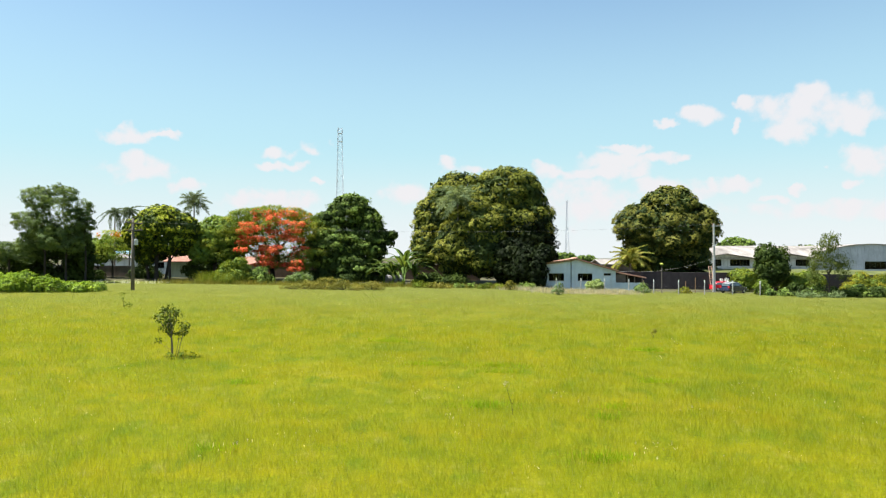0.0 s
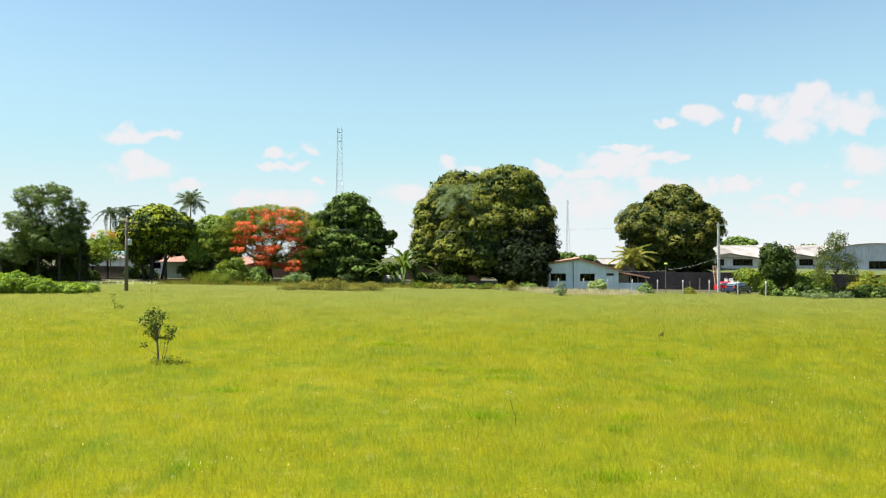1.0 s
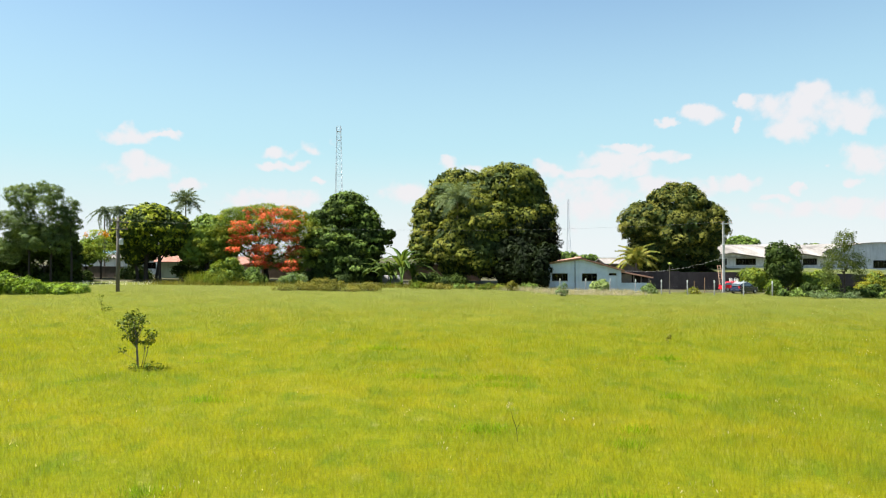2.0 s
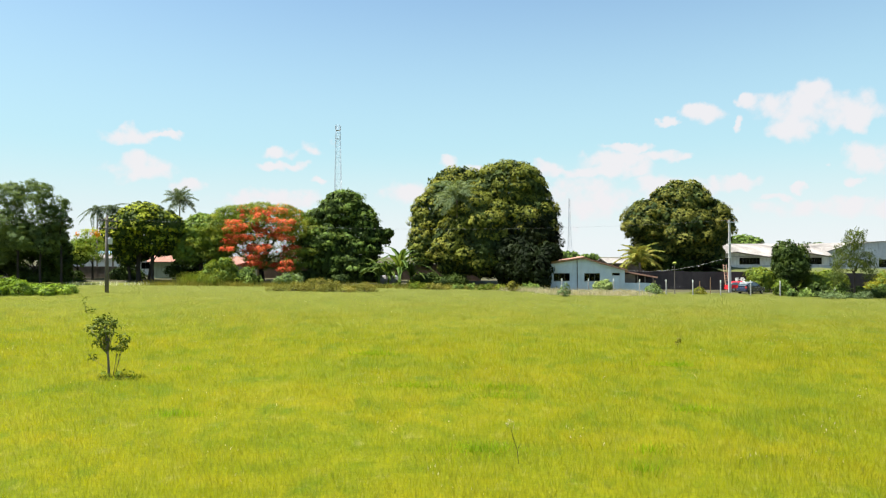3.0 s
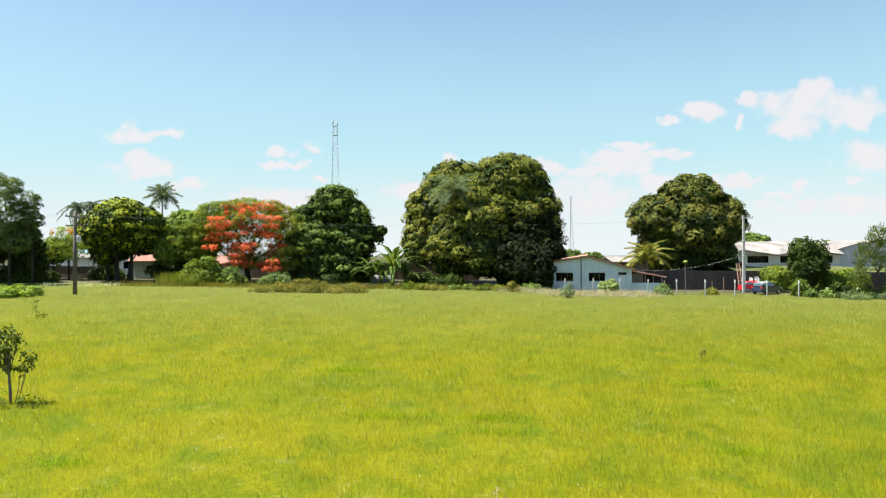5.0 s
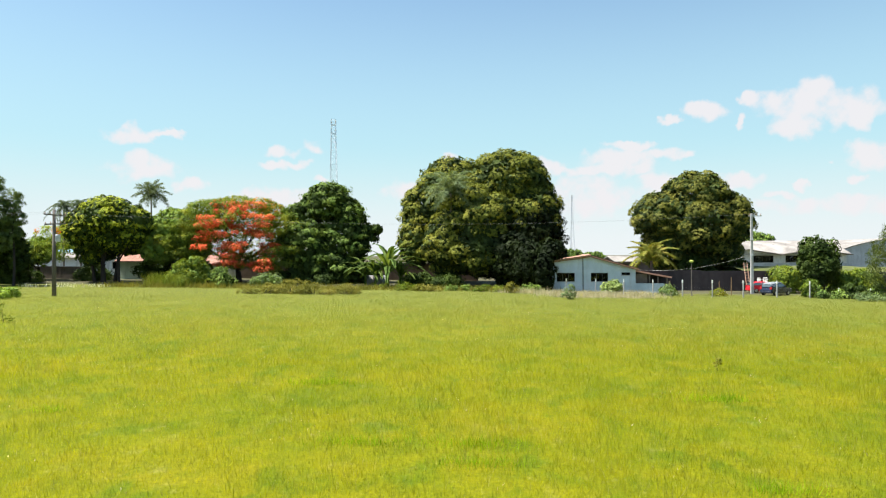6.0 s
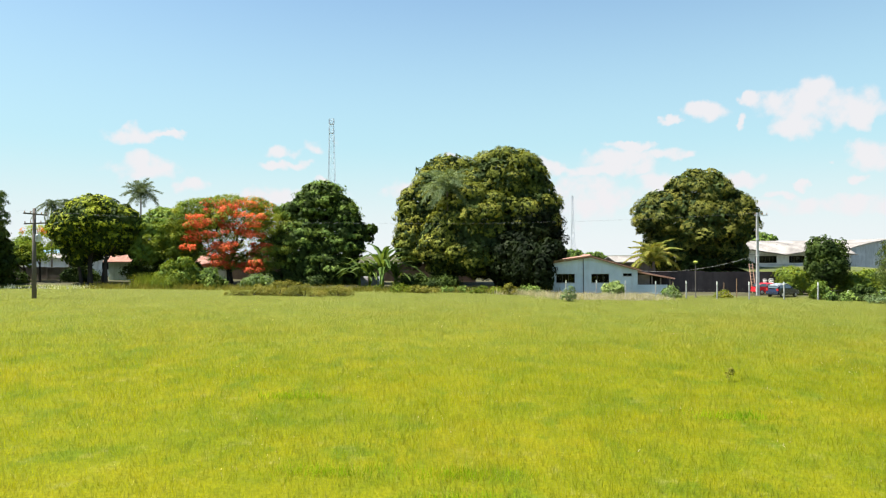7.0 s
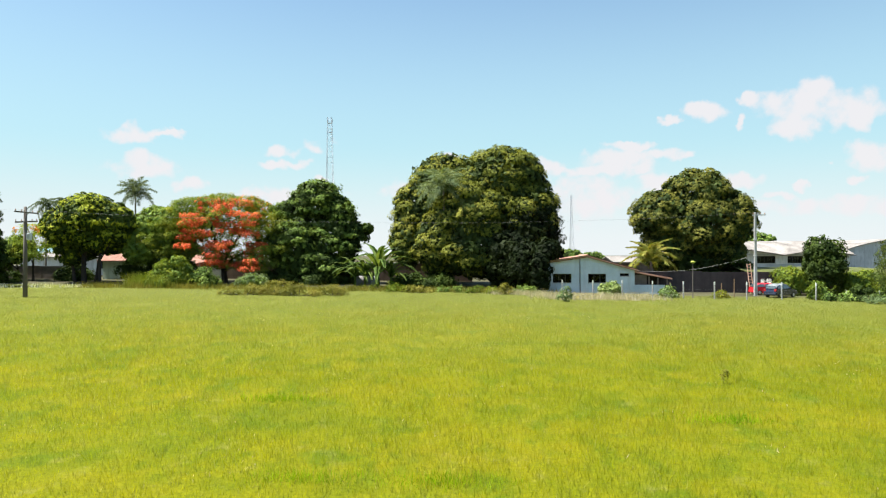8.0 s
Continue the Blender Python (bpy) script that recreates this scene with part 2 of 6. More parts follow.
def grass_mat():
    """Ripening grass: yellow-green with greener drifts and pale dry blades."""
    mat, nodes, links, bsdf = nodes_of("meadow_grass")
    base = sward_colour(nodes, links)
    geo = nodes.new("ShaderNodeNewGeometry")
    base = mixc(nodes, links, ramp(nodes, links, geo.outputs["Random Per Island"], [(0.95, (0, 0, 0)), (0.97, (0.4, 0.4, 0.4))]), base, (0.45, 0.42, 0.18))
    hsv = nodes.new("ShaderNodeHueSaturation")
    mr = nodes.new("ShaderNodeMapRange")
    mr.inputs[3].default_value, mr.inputs[4].default_value = 0.94, 1.06
    wn2 = nodes.new("ShaderNodeMath")
    wn2.operation = "FRACT"
    mm = nodes.new("ShaderNodeMath")
    mm.operation, mm.inputs[1].default_value = "MULTIPLY", 37.7
    links.new(geo.outputs["Random Per Island"], mm.inputs[0])
    links.new(mm.outputs[0], wn2.inputs[0])
    links.new(wn2.outputs[0], mr.inputs[0])
    links.new(mr.outputs[0], hsv.inputs["Value"])
    links.new(base, hsv.inputs["Color"])
    links.new(hsv.outputs[0], bsdf.inputs["Base Color"])
    bsdf.inputs["Roughness"].default_value, bsdf.inputs["Specular IOR Level"].default_value = 0.6, 0.08
    tr = nodes.new("ShaderNodeBsdfTranslucent")
    links.new(hsv.outputs[0], tr.inputs["Color"])
    bent = nodes.new("ShaderNodeMix")
    bent.data_type = "VECTOR"
    bent.inputs[0].default_value = 0.8
    links.new(geo.outputs["Normal"], bent.inputs[4])
    bent.inputs[5].default_value = (0, 0, 1)
    unitv = nodes.new("ShaderNodeVectorMath")
    unitv.operation = "NORMALIZE"
    links.new(bent.outputs[1], unitv.inputs[0])
    links.new(unitv.outputs[0], bsdf.inputs["Normal"])
    # light that a blade passes on is spread as softly as the light that it sends back
    under = nodes.new("ShaderNodeVectorMath")
    under.operation = "SCALE"
    under.inputs[3].default_value = -1.0
    links.new(unitv.outputs[0], under.inputs[0])
    links.new(under.outputs[0], tr.inputs["Normal"])
    ms = nodes.new("ShaderNodeMixShader")
    ms.inputs[0].default_value = 0.5
    links.new(bsdf.outputs[0], ms.inputs[1])
    links.new(tr.outputs[0], ms.inputs[2])
    links.new(ms.outputs[0], nodes["Material Output"].inputs["Surface"])
    return mat


M_GROUND, M_GRASS = ground_mat(), grass_mat()
M_BANK = surface("rank_bank_turf", (0.05, 0.065, 0.016), (0.10, 0.11, 0.026), 0.5, 0.95, 0.5, 8.0)
M_MANGO = leaf_mat("mango_leaf", (0.135, 0.158, 0.028), (0.185, 0.205, 0.034), (0.25, 0.25, 0.042), 0.5, 0.16, 0.5, 0.12)
M_FLUSH = leaf_mat("flushing_mango_leaf", (0.15, 0.175, 0.03), (0.2, 0.218, 0.036), (0.265, 0.26, 0.044), 0.5, 0.16, 0.5, 0.12)
M_MANGO_DULL = leaf_mat("dull_mango_leaf", (0.11, 0.124, 0.028), (0.155, 0.163, 0.033), (0.21, 0.205, 0.041), 0.5, 0.16, 0.5, 0.12)
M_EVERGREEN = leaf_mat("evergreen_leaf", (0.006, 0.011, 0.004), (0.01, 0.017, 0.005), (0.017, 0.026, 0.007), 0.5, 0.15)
# mango green darkened to hold the shade in the crown's clefts
M_MANGO_SHADE = leaf_mat("shaded_mango_leaf", (0.024, 0.038, 0.012), (0.036, 0.055, 0.015), (0.054, 0.076, 0.018), 0.4, 0.05)
M_FICUS = leaf_mat("fig_leaf", (0.26, 0.31, 0.032), (0.32, 0.37, 0.036), (0.38, 0.42, 0.04), 0.6, 0.2, 0.6, 0.2)
M_BROAD = leaf_mat("broad_leaf", (0.1, 0.165, 0.036), (0.14, 0.212, 0.044), (0.19, 0.265, 0.055), 0.7, 0.14, 0.6, 0.18)
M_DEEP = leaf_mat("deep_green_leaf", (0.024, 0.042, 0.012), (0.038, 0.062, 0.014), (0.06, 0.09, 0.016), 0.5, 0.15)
M_FEATHER = leaf_mat("feathery_leaf", (0.13, 0.2, 0.03), (0.19, 0.265, 0.038), (0.27, 0.32, 0.045), 0.5, 0.35)
M_FLAME = leaf_mat("flame_tree_leaflet", (0.085, 0.13, 0.022), (0.14, 0.19, 0.028), (0.22, 0.24, 0.036), 0.5, 0.35)
M_BLOSSOM = leaf_mat("red_blossom", (0.56, 0.1, 0.05), (0.7, 0.14, 0.07), (0.74, 0.22, 0.1), 0.8, 0.3, 0.6, 0.25)
M_ORANGE = leaf_mat("orange_blossom", (0.35, 0.14, 0.01), (0.5, 0.18, 0.015), (0.5, 0.24, 0.02), 0.8, 0.3, 0.6, 0.25)
M_NEEDLE = leaf_mat("grey_green_needle", (0.075, 0.115, 0.042), (0.11, 0.16, 0.055), (0.16, 0.215, 0.07), 0.5, 0.2)
M_PALM = leaf_mat("palm_leaflet", (0.07, 0.1, 0.06), (0.1, 0.135, 0.08), (0.14, 0.17, 0.1), 0.7, 0.3)
M_PALE_PALM = leaf_mat("pale_palm_leaflet", (0.1, 0.14, 0.07), (0.15, 0.2, 0.1), (0.22, 0.265, 0.13), 0.7, 0.25)
M_COCO = leaf_mat("coconut_leaflet", (0.14, 0.18, 0.04), (0.19, 0.215, 0.045), (0.28, 0.255, 0.06), 0.7, 0.3)
M_BANANA = leaf_mat("banana_leaf", (0.05, 0.09, 0.02), (0.085, 0.135, 0.03), (0.14, 0.19, 0.05), 0.7, 0.3)
M_VINE = leaf_mat("vine_leaf", (0.12, 0.2, 0.02), (0.175, 0.27, 0.025), (0.245, 0.33, 0.032), 0.9, 0.3)
M_BUSH = leaf_mat("bush_leaf", (0.07, 0.11, 0.015), (0.118, 0.165, 0.018), (0.19, 0.225, 0.024), 0.8, 0.3)
M_YELLOW_BUSH = leaf_mat("yellowing_leaf", (0.1, 0.13, 0.014), (0.165, 0.18, 0.018), (0.25, 0.23, 0.022), 0.8, 0.3)
M_SAPLING = leaf_mat("sapling_leaf", (0.05, 0.075, 0.016), (0.082, 0.115, 0.02), (0.14, 0.17, 0.03), 2.0, 0.15)
M_DRY = leaf_mat("dry_weed", (0.125, 0.13, 0.026), (0.175, 0.17, 0.033), (0.235, 0.21, 0.046), 0.8, 0.3)
M_THIN = leaf_mat("drooping_leaf", (0.055, 0.078, 0.024), (0.08, 0.108, 0.03), (0.12, 0.148, 0.038), 0.9, 0.3)
M_TALL = leaf_mat("tall_grass_blade", (0.12, 0.17, 0.02), (0.18, 0.22, 0.03), (0.26, 0.27, 0.06), 0.8, 0.35)
M_PINKGRASS = leaf_mat("seeding_grass", (0.34, 0.32, 0.2), (0.44, 0.4, 0.29), (0.55, 0.49, 0.38), 0.9, 0.35)
M_SEED = leaf_mat("seed_head", (0.5, 0.46, 0.3), (0.6, 0.55, 0.38), (0.7, 0.64, 0.46), 0.9, 0.5)
M_LUSH = leaf_mat("lush_blade", (0.15, 0.27, 0.008), (0.21, 0.34, 0.009), (0.28, 0.4, 0.01), 0.9, 0.4)
M_PALE_SHRUB = leaf_mat("pale_shrub_leaf", (0.2, 0.26, 0.09), (0.27, 0.34, 0.12), (0.36, 0.43, 0.16), 0.9, 0.3)
M_GREYWEED = leaf_mat("grey_weed", (0.10, 0.15, 0.06), (0.15, 0.21, 0.09), (0.2, 0.26, 0.12), 0.9, 0.3)
M_WHITE_FLOWER = leaf_mat("white_flower", (0.6, 0.62, 0.55), (0.7, 0.7, 0.65), (0.8, 0.8, 0.74), 0.9, 0.3)
M_BARK = surface("bark", (0.022, 0.018, 0.015), (0.05, 0.041, 0.034), 1.5, 0.95, 0.8, 18.0, stretch=(1, 1, 0.25))
M_PALE_BARK = surface("pale_bark", (0.12, 0.10, 0.08), (0.22, 0.19, 0.16), 1.5, 0.95, 0.8, 18.0, stretch=(1, 1, 0.25))
M_PLASTER = surface("pale_blue_plaster", (0.42, 0.505, 0.575), (0.51, 0.595, 0.66), 0.8, 0.9, 0.15, 40.0, stains=(0.38, 0.42, 0.46))
M_GREEN_PLASTER = surface("pale_green_plaster", (0.42, 0.52, 0.44), (0.52, 0.6, 0.52), 0.8, 0.9, 0.15, 40.0, stains=(0.3, 0.36, 0.3))
M_WHITEWASH = surface("whitewash", (0.6, 0.61, 0.6), (0.74, 0.75, 0.74), 0.7, 0.9, 0.15, 30.0, stains=(0.36, 0.36, 0.34))
M_DARK_WALL = surface("dark_stained_block", (0.03, 0.026, 0.029), (0.056, 0.047, 0.05), 0.5, 0.95, 0.3, 12.0, stains=(0.025, 0.023, 0.026))
M_BRICK = surface("weathered_brick", (0.09, 0.065, 0.05), (0.16, 0.115, 0.09), 0.7, 0.95, 0.4, 14.0, stains=(0.09, 0.07, 0.06))
M_BROWN_WALL = surface("brown_render", (0.12, 0.1, 0.09), (0.2, 0.165, 0.145), 0.8, 0.95, 0.3, 20.0, stains=(0.12, 0.1, 0.09))
M_TILE = surface("clay_tile", (0.34, 0.17, 0.125), (0.46, 0.26, 0.205), 1.6, 0.85, 0.3, 22.0)
M_OLD_TILE = surface("old_clay_tile", (0.22, 0.11, 0.08), (0.33, 0.175, 0.135), 1.6, 0.9, 0.3, 22.0, stains=(0.12, 0.07, 0.05))
M_FIBRE = surface("fibre_cement_roof", (0.13, 0.12, 0.11), (0.32, 0.30, 0.28), 0.3, 0.9, 0.2, 10.0, stains=(0.08, 0.068, 0.055), stretch=(1, 0.35, 1))
M_GREY_WALL = surface("grey_render", (0.4, 0.42, 0.44), (0.56, 0.58, 0.6), 0.3, 0.9, 0.2, 14.0, stains=(0.24, 0.24, 0.25))
M_CONCRETE = surface("concrete", (0.3, 0.3, 0.305), (0.42, 0.42, 0.43), 2.0, 0.9, 0.4, 30.0, stains=(0.24, 0.24, 0.23))
M_OLD_POLE = surface("weathered_pole", (0.085, 0.075, 0.066), (0.14, 0.125, 0.11), 2.0, 0.95, 0.6, 24.0, stretch=(1, 1, 0.2))
M_STEEL = surface("galvanised_steel", (0.42, 0.45, 0.5), (0.55, 0.58, 0.62), 2.0, 0.5, 0.1, 30.0, metal=0.3)
M_GREY_PAINT = surface("grey_paint", (0.5, 0.52, 0.55), (0.6, 0.62, 0.65), 2.0, 0.6, 0.1, 30.0)
M_WIRE = surface("cable", (0.16, 0.16, 0.16), (0.22, 0.22, 0.22), 5.0, 0.7, 0.0, 30.0)
M_PALE_WIRE = surface("pale_cable", (0.3, 0.3, 0.28), (0.4, 0.4, 0.37), 5.0, 0.7, 0.0, 30.0)
M_CERAMIC = glossy("porcelain", (0.3, 0.18, 0.12), 0.25)
M_WOOD = surface("old_timber", (0.16, 0.10, 0.06), (0.26, 0.17, 0.1), 1.5, 0.9, 0.5, 26.0, stretch=(1, 1, 0.2))
M_LADDER = surface("orange_ladder_paint", (0.4, 0.24, 0.16), (0.5, 0.34, 0.25), 3.0, 0.7, 0.2, 30.0)
# near-black that stands for unlit rooms behind the openings
M_DARK_IN = surface("dark_interior", (0.012, 0.012, 0.014), (0.02, 0.02, 0.022), 1.0, 0.9, 0.1, 10.0)
M_FRAME = surface("dark_window_frame", (0.05, 0.055, 0.06), (0.08, 0.085, 0.09), 3.0, 0.6, 0.1, 30.0)
M_PANE = pane_mat("window_glass")
M_RED = glossy("red_car_paint", (0.5, 0.02, 0.03), 0.25, 0.0, 0.6)
M_BLUE = glossy("dark_blue_car_paint", (0.012, 0.018, 0.04), 0.25, 0.1, 0.35)
M_GLASS_CAR = glossy("car_window", (0.05, 0.07, 0.08), 0.06, 0.0, 0.8)
# sky reflection on the blue car's roof, as a silver colour
M_ROOF_SHEEN = glossy("roof_sheen_silver", (0.55, 0.58, 0.6), 0.3, 0.4, 0.5)
M_TYRE = surface("tyre_rubber", (0.02, 0.02, 0.02), (0.035, 0.035, 0.035), 5.0, 0.9, 0.2, 40.0)
M_RIM = glossy("alloy", (0.5, 0.5, 0.52), 0.3, 0.8)
M_LAMP_GLASS = glossy("lamp_lens", (0.6, 0.6, 0.58), 0.15)
M_RED_LENS = glossy("tail_lens", (0.4, 0.02, 0.02), 0.2)
M_PLASTIC = surface("white_plastic", (0.72, 0.72, 0.7), (0.8, 0.8, 0.78), 4.0, 0.5, 0.05, 30.0)
M_RED_PLASTIC = surface("red_plastic", (0.45, 0.03, 0.03), (0.52, 0.05, 0.04), 4.0, 0.5, 0.05, 30.0)
M_LIME = surface("lime_green_cap", (0.25, 0.31, 0.05), (0.34, 0.38, 0.07), 4.0, 0.6, 0.05, 30.0)
M_BLUE_ROOF = surface("blue_sheet_roof", (0.14, 0.26, 0.33), (0.2, 0.32, 0.38), 0.7, 0.6, 0.1, 20.0)
M_SHEET = surface("corrugated_zinc", (0.13, 0.145, 0.165), (0.22, 0.235, 0.26), 0.8, 0.6, 0.2, 20.0, stains=(0.25, 0.22, 0.2), metal=0.2)


# ---- building blocks ----
def quick_mesh(name, verts, faces):
    """A mesh from arrays: verts n x 3, faces m x k."""
    verts, faces = np.asarray(verts, dtype=np.float32), np.asarray(faces, dtype=np.int32)
    me = bpy.data.meshes.new(name)
    m, k = faces.shape
    me.vertices.add(len(verts))
    me.vertices.foreach_set("co", verts.ravel())
    me.loops.add(m * k)
    me.loops.foreach_set("vertex_index", faces.ravel())
    me.polygons.add(m)
    me.polygons.foreach_set("loop_start", np.arange(0, m * k, k, dtype=np.int32))
    me.update(calc_edges=True)
    me.validate()
    return me


def part(name, bm, material, parent=None, label="", smooth=False):
    """One bmesh (or mesh) as ONE object, under a thing or a part."""
    if isinstance(bm, bpy.types.Mesh):
        me = bm
    else:
        bmesh.ops.recalc_face_normals(bm, faces=bm.faces)
        me = bpy.data.meshes.new(name)
        bm.to_mesh(me)
        bm.free()
    if smooth:
        me.polygons.foreach_set("use_smooth", [True] * len(me.polygons))
    if material and not me.materials:
        me.materials.append(material)
    ob = new(name, me)
    if parent:
        ob.parent = parent
    if label:
        ob["label"] = label
    return ob


def thing(name, at, label, category, group="", kind="", turn=0.0):
    e = new(name)
    e.empty_display_size = 0.2
    e.matrix_basis = pose(*at, 0, 0, turn)
    return tagged(e, label, category, group, kind)


def box(bm, x0, x1, y0, y1, z0, z1, bevel=0.0):
    vs = [bm.verts.new((x, y, z)) for x in (x0, x1) for y in (y0, y1) for z in (z0, z1)]
    fs = [bm.faces.new([vs[i] for i in f]) for f in ((0, 1, 3, 2), (4, 6, 7, 5), (0, 4, 5, 1), (2, 3, 7, 6), (0, 2, 6, 4), (1, 5, 7, 3))]
    if bevel:
        bmesh.ops.bevel(bm, geom=list({e for f in fs for e in f.edges}), offset=bevel, segments=1, affect="EDGES")
    return bm


def boxed(*a, **k):
    return box(bmesh.new(), *a, **k)


def prism(bm, outline, y0, y1):
    """An outline in x and z, pushed from y0 to y1."""
    a = [bm.verts.new((x, y0, z)) for x, z in outline]
    b = [bm.verts.new((x, y1, z)) for x, z in outline]
    bm.faces.new(a)
    bm.faces.new(b[::-1])
    for i in range(len(a)):
        j = (i + 1) % len(a)
        bm.faces.new((a[i], b[i], b[j], a[j]))
    return bm


def tube(bm, pts, radii, sides=8):
    """A tapered, bent tube along points."""
    pts = [Vector(p) for p in pts]
    rings = []
    side = None
    for i, p in enumerate(pts):
        d = (pts[min(i + 1, len(pts) - 1)] - pts[max(i - 1, 0)]).normalized()
        if side is None:
            side = d.orthogonal().normalized()
        side = (side - d * side.dot(d)).normalized()
        other = d.cross(side)
        rings.append([bm.verts.new(p + (side * math.cos(2 * math.pi * k / sides) + other * math.sin(2 * math.pi * k / sides)) * radii[i]) for k in range(sides)])
    for a, b in zip(rings, rings[1:]):
        for k in range(sides):
            bm.faces.new((a[k], a[(k + 1) % sides], b[(k + 1) % sides], b[k]))
    bm.faces.new(rings[0][::-1])
    bm.faces.new(rings[-1])
    return bm


def unit(rng, n):
    v = rng.normal(size=(n, 3))
    return v / np.linalg.norm(v, axis=1, keepdims=True)


def norm(v):
    return v / np.maximum(np.linalg.norm(v, axis=-1, keepdims=True), 1e-6)


def leaf_arrays(p, d, n, length, width, fold=0.2, droop=0.15):
    """Folded diamond leaves: root, two sides, tip."""
    s = norm(np.cross(d, n))
    length, width = np.reshape(length, (-1, 1)) * np.ones((len(p), 1)), np.reshape(width, (-1, 1)) * np.ones((len(p), 1))
    v = np.stack([p, p + d * length * 0.5 + s * width * 0.5 + n * width * fold, p + d * length - n * length * droop,
                  p + d * length * 0.5 - s * width * 0.5 + n * width * fold], axis=1).reshape(-1, 3)
    return v, np.arange(len(p) * 4).reshape(-1, 4)


def lobe_points(rng, lobes, spacing, low=0.35, rough=0.07, cut=-0.35):
    """Points spread over the outside of a heap of ellipsoids, with their outward ways."""
    pts, outs = [], []
    lobes = np.array(lobes, dtype=float)
    for i, (cx, cy, cz, rx, ry, rz) in enumerate(lobes):
        area = 4 * math.pi * (((rx * ry) ** 1.6 + (rx * rz) ** 1.6 + (ry * rz) ** 1.6) / 3) ** (1 / 1.6)
        k = max(6, int(area / spacing ** 2))
        d = unit(rng, k)
        d = d[(d[:, 2] > cut) | (rng.random(k) < low)]
        r = np.array((rx, ry, rz))
        p = np.array((cx, cy, cz)) + d * r * (1 + rng.normal(0, rough, (len(d), 1)))
        keep = np.ones(len(p), bool)
        for j, o in enumerate(lobes):
            if j != i:
                keep &= np.linalg.norm((p - o[:3]) / o[3:], axis=1) > 0.9
        pts.append(p[keep])
        outs.append(norm(d / r)[keep])
    return np.concatenate(pts), np.concatenate(outs)


def foliage(name, rng, lobes, spacing, count, radius, length, width, low=0.35, rough=0.07, flat=0.0, hang=0.0, gap=0.0, broad=0):
    """A crown: clumps over the lobes, each a tuft of leaves that face outwards. gap leaves out that share of clumps, in drifts."""
    p, o = lobe_points(rng, lobes, spacing, low, rough)
    if gap:
        f = rng.uniform(0, 6.28, (4, 3))
        wave = sum(np.sin(p @ (unit(rng, 1)[0] * 1.5) + f[i, 0]) for i in range(4))
        p, o = p[wave > np.quantile(wave, gap)], o[wave > np.quantile(wave, gap)]
    k = len(p)
    size = rng.uniform(0.7, 1.3, (k, 1, 1))
    b = unit(rng, k * count).reshape(k, count, 3)
    b = norm(b + o[:, None, :] * 0.5 + np.array((0, 0, 0.25)))
    spot = p[:, None, :] + b * radius * size * (rng.random((k, count, 1)) ** 0.35)
    n = norm(b * 1.0 + o[:, None, :] * 0.3 + unit(rng, k * count).reshape(k, count, 3) * 0.16 + np.array((0, 0, flat * 0.6)))
    d = norm(np.cross(n, unit(rng, k * count).reshape(k, count, 3)) + np.array((0, 0, -hang)))
    n = norm(n - d * np.sum(n * d, axis=2, keepdims=True))
    m = k * count
    v, f = leaf_arrays(spot.reshape(m, 3), d.reshape(m, 3), n.reshape(m, 3), length * rng.uniform(0.7, 1.25, m), width * rng.uniform(0.7, 1.25, m))
    if broad:
        # a few overlapping sprays that fill the heart of each clump
        b = norm(unit(rng, k * broad).reshape(k, broad, 3) + o[:, None, :] * 0.5 + np.array((0, 0, 0.25)))
        d = norm(np.cross(b, unit(rng, k * broad).reshape(k, broad, 3)))
        q = radius * size * 0.74
        w, g = leaf_arrays((p[:, None, :] + b * q - d * q * 0.7).reshape(-1, 3), d.reshape(-1, 3), norm(b + np.array((0, 0, flat * 0.6))).reshape(-1, 3), np.repeat(q.reshape(-1), broad) * 1.5, np.repeat(q.reshape(-1), broad) * 1.25, 0.0, 0.3)
        f = np.concatenate([f, g + len(v)])
        v = np.concatenate([v, w])
    return quick_mesh(name, v, f)


def rosettes(name, rng, heads, spacing, leaves, size, width, low=0.35, rough=0.1, up=0.25, tilt=(-20, 24), gap=0.0):
    """A crown of leaf whorls: over each head of foliage, stars of leaves that radiate from a twig's end."""
    p, o = lobe_points(rng, heads, spacing, low * 0.8, rough, -0.3)
    if gap:
        f = rng.uniform(0, 6.28, 5)
        drift = sum(np.sin(p @ (unit(rng, 1)[0] * 1.7) + f[i]) for i in range(5))
        keep = drift > np.quantile(drift, gap)
        p, o = p[keep], o[keep]
    k = len(p)
    axis = norm(o + rng.normal(0, 0.2, (k, 3)) + np.array((0, 0, up)))
    u = norm(np.cross(axis, unit(rng, k)))
    v = np.cross(axis, u)
    phi = (np.arange(leaves)[None, :] + rng.uniform(-0.35, 0.35, (k, leaves))) * (2 * math.pi / leaves) + rng.uniform(0, 6.28, (k, 1))
    th = np.radians(rng.uniform(tilt[0], tilt[1], (k, leaves)))[:, :, None]
    radial = u[:, None, :] * np.cos(phi)[:, :, None] + v[:, None, :] * np.sin(phi)[:, :, None]
    d = radial * np.cos(th) + axis[:, None, :] * np.sin(th)
    n = axis[:, None, :] * np.cos(th) - radial * np.sin(th)
    scale = np.repeat(rng.uniform(0.7, 1.25, k), leaves) * rng.uniform(0.8, 1.15, k * leaves)
    root = (p[:, None, :] + rng.normal(0, 0.04, (k, leaves, 3))).reshape(-1, 3)
    w, f = leaf_arrays(root, d.reshape(-1, 3), n.reshape(-1, 3), size * scale, width * scale, 0.15, 0.2)
    return quick_mesh(name, w, f)


def gz(x, y):
    """Height of the ground: it rises gently away and to the left, and levels off beyond the lots."""
    return -0.3 + 0.0166 * max(-60.0, min(y, 125.0)) - 0.0148 * max(-75.0, min(x, 75.0))


